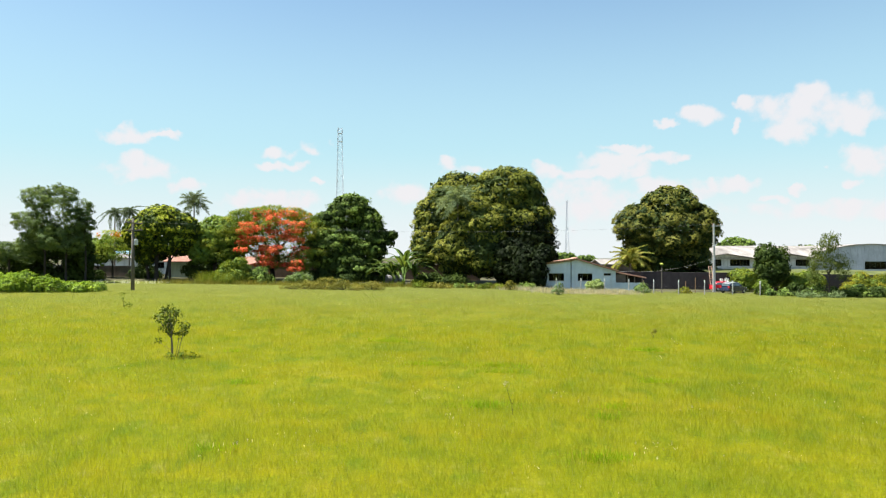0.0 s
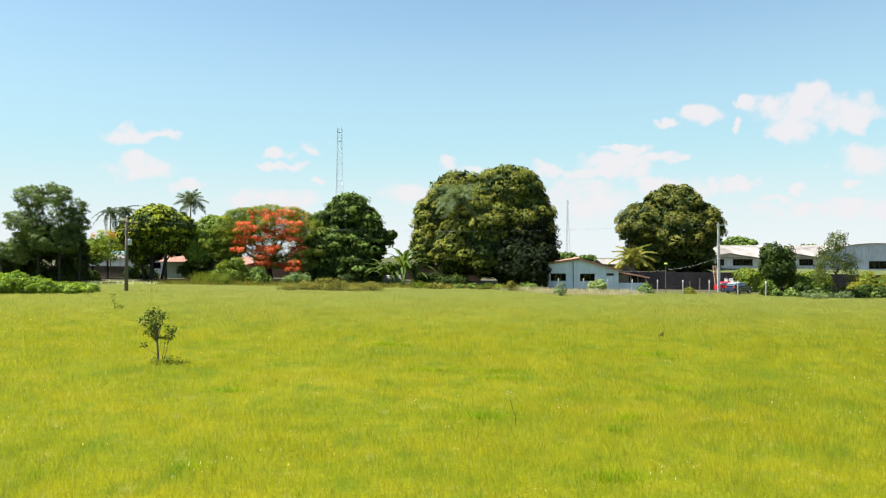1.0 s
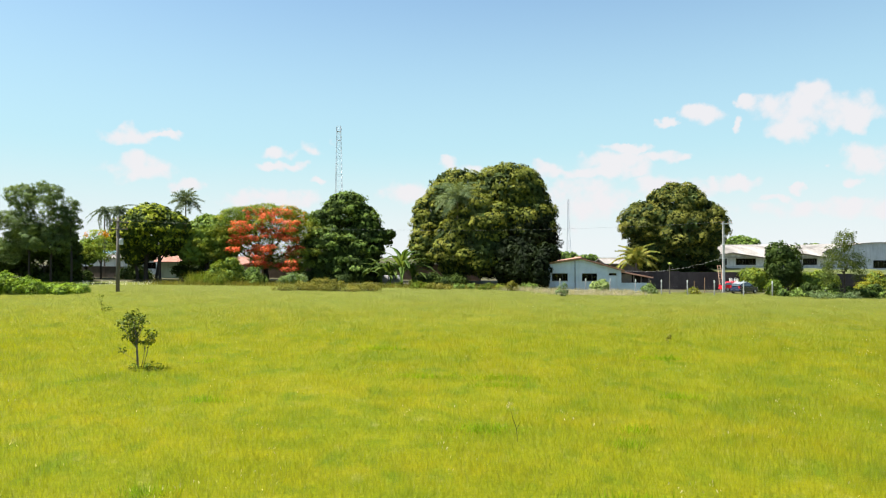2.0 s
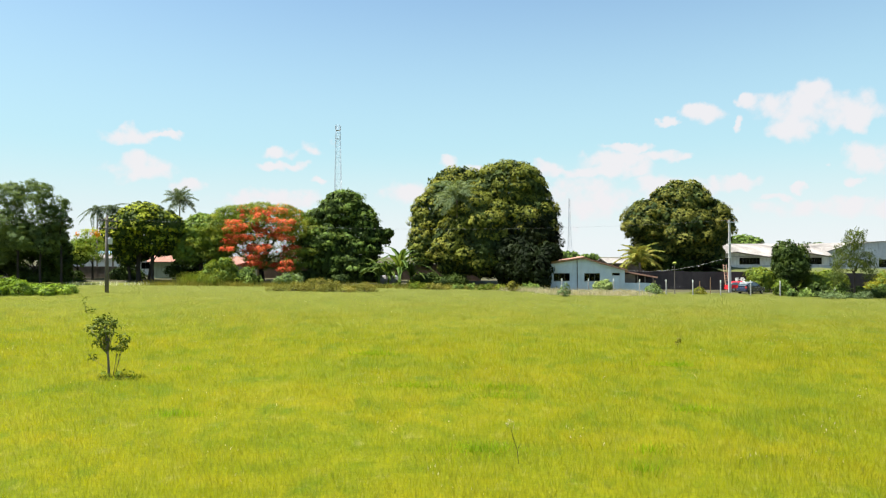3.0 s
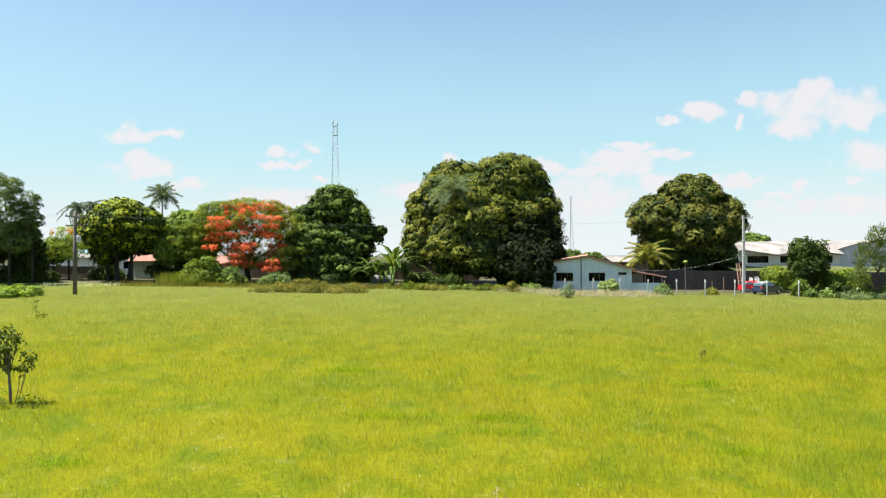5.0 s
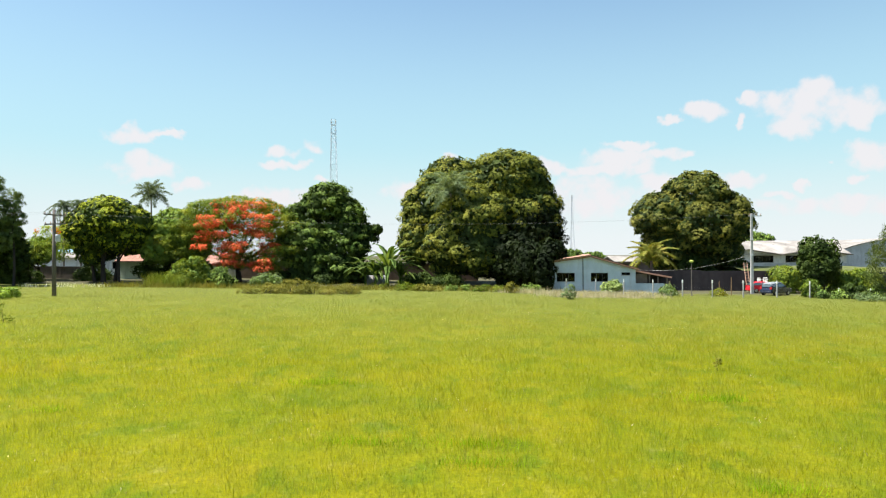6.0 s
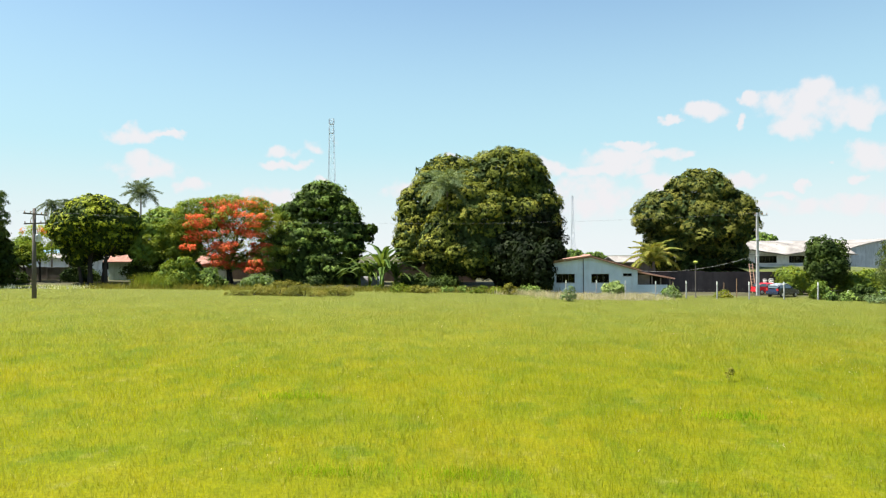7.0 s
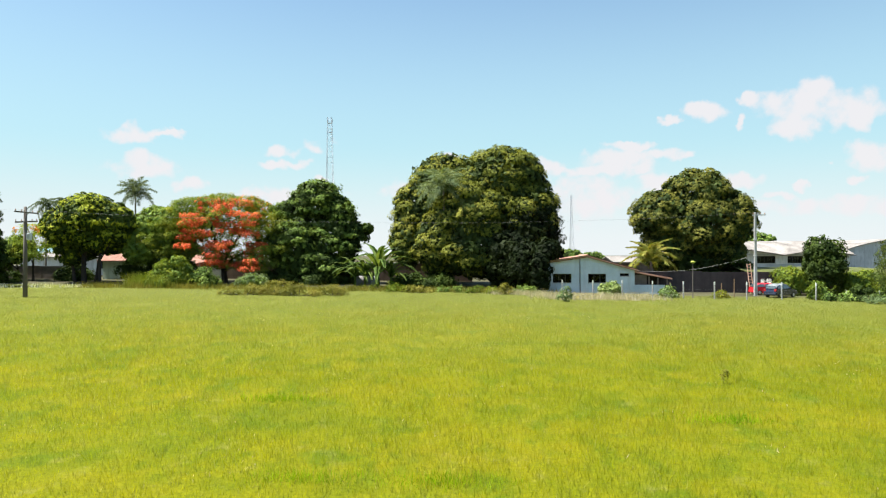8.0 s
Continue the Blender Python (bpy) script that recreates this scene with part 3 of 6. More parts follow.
def limbs(rng, base_r, fork, tips, lean=(0, 0)):
    """A trunk from the origin to its fork, with limbs out to the tips."""
    bm = bmesh.new()
    f = Vector((lean[0], lean[1], fork))
    mid = f * 0.5 + Vector((rng.uniform(-0.1, 0.1), rng.uniform(-0.1, 0.1), 0))
    tube(bm, [(0, 0, -0.3), (0, 0, 0.15), mid, f], [base_r * 1.5, base_r * 1.1, base_r * 0.9, base_r * 0.85], 10)
    for t in tips:
        t = Vector(t)
        start = f - Vector((0, 0, rng.uniform(0.0, 0.25) * fork))
        bend = start.lerp(t, 0.5) + Vector((rng.uniform(-0.3, 0.3), rng.uniform(-0.3, 0.3), 0.12 * (t - start).length))
        r = base_r * rng.uniform(0.35, 0.55)
        tube(bm, [start, start.lerp(bend, 0.5), bend, bend.lerp(t, 0.5), t], [r, r * 0.85, r * 0.65, r * 0.4, r * 0.15], 6)
    return bm


def offset(bm, x, y):
    bmesh.ops.translate(bm, verts=bm.verts[:], vec=(x, y, 0))
    return bm


def tree(name, at, lobes, label, category, leaf, seed, spacing=0.8, count=22, radius=0.55, length=0.36, width=0.15, trunk=0.35, fork=2.5,
         bark=None, inner=None, low=0.35, rough=0.07, flat=0.55, hang=0.0, gap=0.0, reach=0.75, kindred="", extra=(), whorl=None):
    """A tree that stands at at; lobes are given from its foot."""
    rng = np.random.default_rng(seed)
    t = thing(name, at, label, category, kindred)
    lobes, heads = lobes if isinstance(lobes, tuple) else (lobes, lobes)
    tips = [(cx + rng.uniform(-0.3, 0.3) * rx, cy + rng.uniform(-0.3, 0.3) * ry, cz + (reach - 0.55) * rz) for cx, cy, cz, rx, ry, rz in lobes]
    part("trunk", limbs(rng, trunk, fork, tips), bark or M_BARK, t, smooth=True)
    for k, (ox, oy) in enumerate(extra):
        part("trunk", offset(limbs(rng, trunk * rng.uniform(0.45, 0.75), fork, tips[k::3], (rng.uniform(-0.7, 0.7), rng.uniform(-0.3, 0.3))), ox, oy), bark or M_BARK, t, smooth=True)
    if whorl:
        part("crown", rosettes("crown", rng, heads, *whorl, low=low, rough=rough, gap=gap), leaf, t)
    else:
        part("crown", foliage("crown", rng, heads, spacing, count, radius, length, width, low, rough, flat, hang, gap, 6 if inner else 0), leaf, t)
    # inner leaves put the shade of clefts and undersides into their colour
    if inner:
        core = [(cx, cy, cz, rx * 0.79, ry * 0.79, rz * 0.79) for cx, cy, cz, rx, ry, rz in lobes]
        part("inner_foliage", foliage("inner_foliage", rng, core, spacing * 0.9, 14, radius, length * 1.7, width * 2.2, 0.8), inner, t, "inner leaves, coloured for the shade within the crown")
    return t


def frond_mesh(name, rng, length, pairs, leaflet, width, rise, sag, hang, bare=0.12, jitter=0.3):
    """A feather leaf along +x: a tapering midrib with two rows of leaflets."""
    bm = bmesh.new()
    s = np.linspace(0, 1, 9)
    rib = np.stack([length * (s - 0.18 * sag * s ** 2), np.zeros(9), length * (rise * s - sag * s ** 2.2)], axis=1)
    tube(bm, rib, list(0.035 * (1 - 0.8 * s)), 4)
    me = bpy.data.meshes.new("rib")
    bm.to_mesh(me)
    rv = np.array([v.co[:] for v in me.vertices])
    quads = [list(p.vertices) for p in me.polygons if len(p.vertices) == 4]
    bm.free()
    bpy.data.meshes.remove(me)
    q = np.linspace(bare, 1, pairs)
    root = np.stack([np.interp(q, s, rib[:, i]) for i in range(3)], axis=1)
    along = norm(np.gradient(root, axis=0))
    vs, fs, base = [rv], [np.array(quads)], len(rv)
    for sgn in (-1, 1):
        out = np.tile((0, sgn, 0), (pairs, 1))
        d = norm(along * 0.65 + out * 0.8 + np.array((0, 0, -hang)) + rng.normal(0, jitter, (pairs, 3)))
        n = norm(np.cross(d, along) * sgn + rng.normal(0, jitter * 2, (pairs, 3)))
        n = norm(n - d * np.sum(n * d, axis=1, keepdims=True))
        size = leaflet * (0.45 + 0.75 * np.sin(math.pi * np.clip(q * 0.88 + 0.06, 0, 1))) * rng.uniform(0.85, 1.1, pairs)
        v, f = leaf_arrays(root, d, n, size, width, 0.25, 0.18)
        vs.append(v)
        fs.append(f + base)
        base += len(v)
    return quick_mesh(name, np.concatenate(vs), np.concatenate(fs))


def palm(name, at, height, fronds, label, leaf, seed, length, leaflet, width, rise=0.5, sag=0.6, hang=0.5, trunk=0.16, spread=(-20, 75), pairs=34, lean=(0, 0), group="", jitter=0.3):
    rng = np.random.default_rng(seed)
    t = thing(name, at, label, "palm", group)
    bm = bmesh.new()
    n = 12
    tube(bm, [(lean[0] * (i / n) ** 1.5, lean[1] * (i / n) ** 1.5, -0.2 + (height + 0.2) * i / n) for i in range(n + 1)],
         [trunk * (1.35 if i == 0 else 1.0) * (1 - 0.35 * i / n) * (1.05 if i % 2 else 0.95) for i in range(n + 1)], 9)
    part("trunk", bm, M_PALE_BARK, t, smooth=True)
    kinds = [frond_mesh("frond", rng, length * rng.uniform(0.9, 1.08), pairs, leaflet, width, rise, sag * rng.uniform(0.8, 1.25), hang, 0.12, jitter) for _ in range(3)]
    for i in range(fronds):
        f = part("frond", kinds[i % 3], leaf, t)
        tilt = spread[1] - (spread[1] - spread[0]) * (i + rng.uniform(0.1, 0.9)) / fronds
        f.matrix_basis = pose(lean[0], lean[1], height, 0, 0, i * 137.5 + rng.uniform(-12, 12)) @ pose(0, 0, 0, rng.uniform(-15, 15), -tilt, 0)
    return t


# ---- ground and grass ----
def ground_sheet():
    near_x, near_y = np.arange(-120, 121, 4.0), np.arange(-60, 141, 4.0)
    far = np.array([160, 220, 320, 500, 900, 1800, 4000.0])
    xs, ys = np.concatenate([-far[::-1], near_x, far]), np.concatenate([-far[::-1], near_y, far])
    verts = [(x, y, gz(x, y) + (0.05 * math.sin(x * 0.31 + 1.0) * math.sin(y * 0.23) if abs(x) < 120 and -60 < y < 70 else 0.0)) for y in ys for x in xs]
    w = len(xs)
    faces = [(j * w + i, j * w + i + 1, (j + 1) * w + i + 1, (j + 1) * w + i) for j in range(len(ys) - 1) for i in range(w - 1)]
    return quick_mesh("ground", verts, faces)


tagged(part("ground", ground_sheet(), M_GROUND, smooth=True), "open level lot of yellow-green turf over bare soil", "ground", kind="structure")


def wave(x, y, seed, size):
    r = np.random.default_rng(seed)
    out = np.zeros_like(x)
    for i in range(7):
        a, k = r.uniform(0, 6.28), r.uniform(0.5, 1.9) / size
        out += np.sin((x * math.cos(a) + y * math.sin(a)) * k + r.uniform(0, 6.28))
    return out / 2.6


def field_edge(x):
    return np.where(x < -36, 90.0, np.where(x < 10, 92.0, 85.5))


def grass_blades():
    rng = np.random.default_rng(5)
    vs = []
    # blades grow broader and fewer with distance, with no step between the strips
    strips = [(-30.0, 13.5, 36.0, 0.06, 1.0)]
    for y0 in np.arange(13.5, 93.0, 3.18):
        ym = y0 + 1.59
        width = 0.0062 * max(1.0, ym / 19)
        strips.append((y0, y0 + 3.18, 3.7 / width * min(1.0, 19 / ym) ** 0.5, width, 1.0 - 0.3 * max(0.0, min(1.0, (ym - 40) / 40))))
    for y0, y1, dens, width, tall in strips:
        half = max(0.66 * y1 + 6, 24.0)
        n = int((y1 - y0) * 2 * half * dens)
        x, y = rng.uniform(-half, half, n), rng.uniform(y0, y1, n)
        tuft = wave(x, y, 3, 0.35) * 0.5 + wave(x, y, 4, 1.4) * 0.5
        keep = (np.abs(x) < np.maximum(0.66 * y + 6, 24.0 * (y < 13.5))) & (y < field_edge(x)) & (rng.random(n) < 0.9 + 0.15 * tuft)
        x, y, tuft = x[keep], y[keep], tuft[keep]
        n = len(x)
        h = (0.2 + 0.035 * tuft + 0.015 * wave(x, y, 9, 5.0)) * rng.uniform(0.6, 1.3, n) * tall
        h = np.maximum(h, 0.07)
        z = -0.3 + 0.0166 * y - 0.0148 * x + 0.05 * np.sin(x * 0.31 + 1.0) * np.sin(y * 0.23) * (y < 70) - 0.02
        a = rng.uniform(0, math.pi, n)
        w = width * rng.uniform(0.6, 1.4, n) * 0.5
        bend = rng.normal(0, 0.3, (n, 2)) * h[:, None]
        a1 = np.stack([x - np.cos(a) * w, y - np.sin(a) * w, z], axis=1)
        a2 = np.stack([x + np.cos(a) * w, y + np.sin(a) * w, z], axis=1)
        tip = np.stack([x + bend[:, 0], y + bend[:, 1], z + h], axis=1)
        vs.append(np.stack([a1, a2, tip], axis=1).reshape(-1, 3))
    v = np.concatenate(vs)
    return quick_mesh("grass", v, np.arange(len(v)).reshape(-1, 3))


tagged(part("grass", grass_blades(), M_GRASS), "knee-high yellow-green grass with pale dry blades", "grass", kind="stuff")


def seed_heads():
    """Pale feathery heads that stand a little above the blades, in loose drifts."""
    rng = np.random.default_rng(6)
    n = 30000
    y = rng.uniform(11, 84, n)
    x = rng.uniform(-1, 1, n) * (0.66 * y + 6)
    keep = (wave(x, y, 15, 1.2) + 0.8 * wave(x, y, 16, 0.4) + rng.normal(0, 0.5, n) > 1.75) & (y < field_edge(x))
    x, y = x[keep], y[keep]
    n = len(x)
    z = -0.3 + 0.0166 * y - 0.0148 * x + rng.uniform(0.16, 0.3, n)
    d = norm(np.stack([rng.normal(0, 0.35, n), rng.normal(0, 0.35, n), np.ones(n)], axis=1))
    v, f = leaf_arrays(np.stack([x, y, z], axis=1), d, norm(np.cross(d, unit(rng, n))), rng.uniform(0.05, 0.11, n), rng.uniform(0.012, 0.026, n))
    return quick_mesh("seed_heads", v, f)


tagged(part("seed_heads", seed_heads(), M_SEED), "pale seed heads scattered over the meadow grass", "grass", kind="stuff")


def blade_patch(name, label, spots, dens, height, width, leaf, seed):
    """Tall blades over oblong patches: x, y, half width, half depth."""
    rng = np.random.default_rng(seed)
    ps = []
    for cx, cy, rx, ry in spots:
        n = int(4 * rx * ry * dens)
        q = rng.normal(0, 0.45, (n, 2))
        ps.append(np.stack([cx + q[:, 0] * rx, cy + q[:, 1] * ry], axis=1))
    p = np.concatenate(ps)
    n = len(p)
    z = -0.3 + 0.0166 * p[:, 1] - 0.0148 * p[:, 0]
    h = height * rng.uniform(0.5, 1.2, n)
    a = rng.uniform(0, math.pi, n)
    w = width * rng.uniform(0.6, 1.3, n) * 0.5
    lean = rng.normal(0, 0.28, (n, 2)) * h[:, None]
    v = np.stack([np.stack([p[:, 0] - np.cos(a) * w, p[:, 1] - np.sin(a) * w, z], axis=1),
                  np.stack([p[:, 0] + np.cos(a) * w, p[:, 1] + np.sin(a) * w, z], axis=1),
                  np.stack([p[:, 0] + lean[:, 0], p[:, 1] + lean[:, 1], z + h], axis=1)], axis=1).reshape(-1, 3)
    return tagged(part(name, quick_mesh(name, v, np.arange(n * 3).reshape(-1, 3)), leaf), label, "grass", kind="stuff")


# ---- walls and buildings ----
def wall_with_openings(bm, x0, x1, y0, y1, z0, z1, holes):
    """A straight wall along x, cut by holes (x0, x1, z0, z1) in order of x."""
    at = x0
    for hx0, hx1, hz0, hz1 in holes:
        box(bm, at, hx0, y0, y1, z0, z1)
        box(bm, hx0, hx1, y0, y1, z0, hz0)
        box(bm, hx0, hx1, y0, y1, hz1, z1)
        at = hx1
    box(bm, at, x1, y0, y1, z0, z1)
    bmesh.ops.remove_doubles(bm, verts=bm.verts[:], dist=0.001)
    return bm


def window_set(parent, x0, x1, y, z0, z1, lights=2, sill=True, frame_mat=None):
    """A window in a wall whose face is at y: frame, bars and panes set back, a sill proud of the wall."""
    w = part("window", boxed(x0 + 0.002, x1 - 0.002, y + 0.11, y + 0.15, z0 + 0.002, z0 + 0.05), frame_mat or M_FRAME, parent)
    fr = bmesh.new()
    box(fr, x0 + 0.002, x1 - 0.002, y + 0.10, y + 0.15, z1 - 0.05, z1 - 0.002)
    box(fr, x0 + 0.002, x0 + 0.05, y + 0.10, y + 0.15, z0 + 0.052, z1 - 0.052)
    box(fr, x1 - 0.05, x1 - 0.002, y + 0.10, y + 0.15, z0 + 0.052, z1 - 0.052)
    for i in range(1, lights):
        xm = x0 + (x1 - x0) * i / lights
        box(fr, xm - 0.02, xm + 0.02, y + 0.10, y + 0.15, z0 + 0.052, z1 - 0.052)
    part("window_frame", fr, frame_mat or M_FRAME, w)
    for i in range(lights):
        a, b = x0 + (x1 - x0) * i / lights + 0.05, x0 + (x1 - x0) * (i + 1) / lights - 0.05
        p = part("pane", boxed(a, b, y + 0.122, y + 0.128, z0 + 0.055, z1 - 0.055), M_PANE, w)
        p.visible_shadow = False
    if sill:
        part("window_sill", boxed(x0 - 0.06, x1 + 0.06, y - 0.05, y + 0.1, z0 - 0.06, z0 - 0.004, 0.01), M_CONCRETE, w)
    return w


def tiled_slope(name, x0, z0, x1, z1, y0, y1, parent, label=""):
    """A roof slope from the ridge (x0, z0) down to the eave (x1, z1), with rounded tile rows running down it."""
    n = max(4, int((y1 - y0) / 0.12))
    steps = max(3, int(abs(x1 - x0) / 0.4))
    verts, faces = [], []
    up = 0.04
    for s in range(steps + 1):
        for lip in ((0, 1) if 0 < s < steps else (0,)):
            f = s / steps
            for i in range(n + 1):
                y = y0 + (y1 - y0) * i / n
                verts.append((x0 + (x1 - x0) * f, y, z0 + (z1 - z0) * f + up * (0.5 + 0.5 * math.cos(i * math.pi)) + (0.035 if not lip and s else 0.0)))
    rows = len(verts) // (n + 1)
    for r in range(rows - 1):
        for i in range(n):
            faces.append((r * (n + 1) + i, r * (n + 1) + i + 1, (r + 1) * (n + 1) + i + 1, (r + 1) * (n + 1) + i))
    top = quick_mesh(name, verts, faces)
    bm = bmesh.new()
    bm.from_mesh(top)
    t = 0.09
    prism(bm, [(x0, z0 - 0.01), (x1, z1 - 0.01), (x1, z1 - t), (x0, z0 - t)], y0 + 0.01, y1 - 0.01)
    return part(name, bm, M_TILE, parent, label)


def house():
    bx, by = 13.25, 89.45
    g = 0.85
    h = thing("house", (bx, by, g), "low pale-blue plastered house with a clay tile gable roof and porch", "house", turn=-6.0)
    W, D, rid = 9.0, 9.0, 4.1
    zr, zl, zrr = 4.05, 3.45, 2.62          # ridge, left eave, right eave above the floor
    holes = [(0.5, 2.46, 1.16, 2.12), (4.2, 6.06, 1.16, 2.12), (7.5, 8.42, 1.86, 2.16)]
    bm = bmesh.new()
    wall_with_openings(bm, 0, W, 0, 0.16, -0.6, 2.5, holes)
    prism(bm, [(0, 2.5), (W, 2.5), (W, zrr - 0.1), (rid, zr - 0.1), (0, zl - 0.1)], 0, 0.16)
    bmesh.ops.remove_doubles(bm, verts=bm.verts[:], dist=0.001)
    part("front_wall", bm, M_PLASTER, h)
    part("side_wall", boxed(0, 0.16, 0.16, D, -0.6, zl - 0.12), M_PLASTER, h)
    part("side_wall", boxed(W - 0.16, W, 0.16, D, -0.6, zrr - 0.12), M_PLASTER, h)
    bm = bmesh.new()
    prism(bm, [(0.16, -0.6), (W - 0.16, -0.6), (W - 0.16, zrr - 0.12), (rid, zr - 0.12), (0.16, zl - 0.12)], D - 0.16, D)
    part("back_wall", bm, M_PLASTER, h)
    part("floor_slab", boxed(0.16, W - 0.16, 0.16, D - 0.16, -0.5, -0.02), M_CONCRETE, h)
    # unseen sheet added behind the windows; its black is the unlit room
    part("dark_backing", boxed(0.16, W - 0.16, 2.6, 2.7, -0.02, 2.4), M_DARK_IN, h)
    for a, b, c, d in holes:
        window_set(h, a, b, 0.0, c, d, 3 if b - a > 1.2 else 2)
    tiled_slope("roof_slope", rid, zr, -0.25, zl - 0.05, -0.35, D + 0.3, h)
    tiled_slope("roof_slope", rid, zr, W + 0.35, zrr - 0.09, -0.35, D + 0.3, h)
    bm = bmesh.new()
    tube(bm, [(rid, -0.36, zr + 0.04), (rid, D + 0.3, zr + 0.04)], [0.1, 0.1], 8)
    part("ridge_tiles", bm, M_TILE, h)
    bm = bmesh.new()
    tube(bm, [(3.35, -0.06, -0.3), (3.35, -0.06, zr - 0.35)], [0.045, 0.045], 8)
    part("drainpipe", bm, M_FRAME, h, "dark drainpipe down the gable wall")
    # fascia boards under the verge
    bm = bmesh.new()
    prism(bm, [(rid, zr - 0.1), (W + 0.34, zrr - 0.19), (W + 0.34, zrr - 0.27), (rid, zr - 0.2), (-0.25, zl - 0.25), (-0.25, zl - 0.15)], -0.33, -0.29)
    part("fascia", bm, M_WOOD, h)
    bm = bmesh.new()
    prism(bm, [(rid - 0.02, zr + 0.05), (-0.28, zl + 0.01), (-0.28, zl - 0.13), (rid - 0.02, zr - 0.1)], -0.375, -0.352)
    part("bargeboard", bm, M_WOOD, h, "brown bargeboard on the short slope")
    # porch
    tiled_slope("porch_roof", W - 0.05, zrr - 0.28, W + 3.85, zrr - 1.02, 0.1, 6.5, h, "lean-to clay tile porch roof")
    bm = bmesh.new()
    prism(bm, [(W - 0.05, zrr - 0.2), (W + 3.86, zrr - 0.94), (W + 3.86, zrr - 1.09), (W - 0.05, zrr - 0.35)], 0.03, 0.095)
    part("verge_tiles", bm, M_TILE, h)
    part("porch_low_wall", boxed(W + 0.004, W + 3.1, 0.2, 0.34, -0.6, 0.95), M_PLASTER, h)
    part("porch_back_wall", boxed(W + 0.004, W + 3.5, 5.4, 5.56, -0.6, 1.75), M_BROWN_WALL, h)
    part("porch_partition", boxed(W + 0.004, W + 1.35, 0.6, 0.72, -0.4, 2.0), M_BROWN_WALL, h)
    part("porch_floor", boxed(W + 0.004, W + 3.5, 0.36, 5.38, -0.5, -0.05), M_CONCRETE, h)
    for px_ in (1.5, 2.4, 3.35):
        part("porch_post", boxed(W + px_, W + px_ + 0.12, 0.36, 0.48, -0.05, zrr - 0.46 - px_ * 0.19), M_BROWN_WALL, h)
    return h


house()


def plain_building(name, at, size, roof_rise, label, wall, roof, ridge_along="x", windows=(), door=None):
    """A long low building: four walls, slabs, a two-sided roof with eaves. Windows as (x0, x1, z0, z1) in the wall that faces -y."""
    w, d, hgt = size
    b = thing(name, at, label, "building")
    holes = sorted(windows)
    bm = wall_with_openings(bmesh.new(), 0, w, 0, 0.2, -0.5, hgt, holes)
    part("front_wall", bm, wall, b)
    part("side_wall", boxed(0, 0.2, 0.2, d, -0.5, hgt), wall, b)
    part("side_wall", boxed(w - 0.2, w, 0.2, d, -0.5, hgt), wall, b)
    part("back_wall", boxed(0.2, w - 0.2, d - 0.2, d, -0.5, hgt), wall, b)
    # added dark sheet behind the front wall, in place of unlit depth
    part("dark_room_sheet", boxed(0.2, w - 0.2, 2.2, 2.3, -0.4, hgt - 0.1), M_DARK_IN, b)
    for a, c, z0, z1 in holes:
        window_set(b, a, c, 0.0, z0, z1, max(2, int((c - a) / 0.9)), True)
    o = 0.5
    bm = bmesh.new()
    if ridge_along == "x":
        for sy, ey in ((-o, d / 2), (d + o, d / 2)):
            vs = [(-o, sy, hgt - 0.05), (w + o, sy, hgt - 0.05), (w + o, ey, hgt + roof_rise), (-o, ey, hgt + roof_rise)]
            lo = [bm.verts.new(v) for v in vs]
            hi = [bm.verts.new((x, y, z + 0.12)) for x, y, z in vs]
            bm.faces.new(lo)
            bm.faces.new(hi)
            for i in range(4):
                bm.faces.new((lo[i], lo[(i + 1) % 4], hi[(i + 1) % 4], hi[i]))
        gab = bmesh.new()
        for gx in (0.0, w - 0.2):
            vs = [(0, hgt), (d, hgt), (d / 2, hgt + roof_rise - 0.02)]
            a = [gab.verts.new((gx, y, z)) for y, z in vs]
            c = [gab.verts.new((gx + 0.2, y, z)) for y, z in vs]
            gab.faces.new(a)
            gab.faces.new(c)
            for i in range(3):
                gab.faces.new((a[i], a[(i + 1) % 3], c[(i + 1) % 3], c[i]))
            part("gable", gab, wall, b)
            gab = bmesh.new()
    else:
        prism(bm, [(-o, hgt - 0.05), (w / 2, hgt + roof_rise), (w + o, hgt - 0.05), (w + o, hgt + 0.07), (w / 2, hgt + roof_rise + 0.12), (-o, hgt + 0.07)], -o, d + o)
        gab = bmesh.new()
        for gy in (0.0, d - 0.2):
            prism(gab, [(0, hgt), (w, hgt), (w / 2, hgt + roof_rise - 0.02)], gy, gy + 0.2)
            part("gable", gab, wall, b)
            gab = bmesh.new()
    gab.free()
    part("roof", bm, roof, b)
    return b


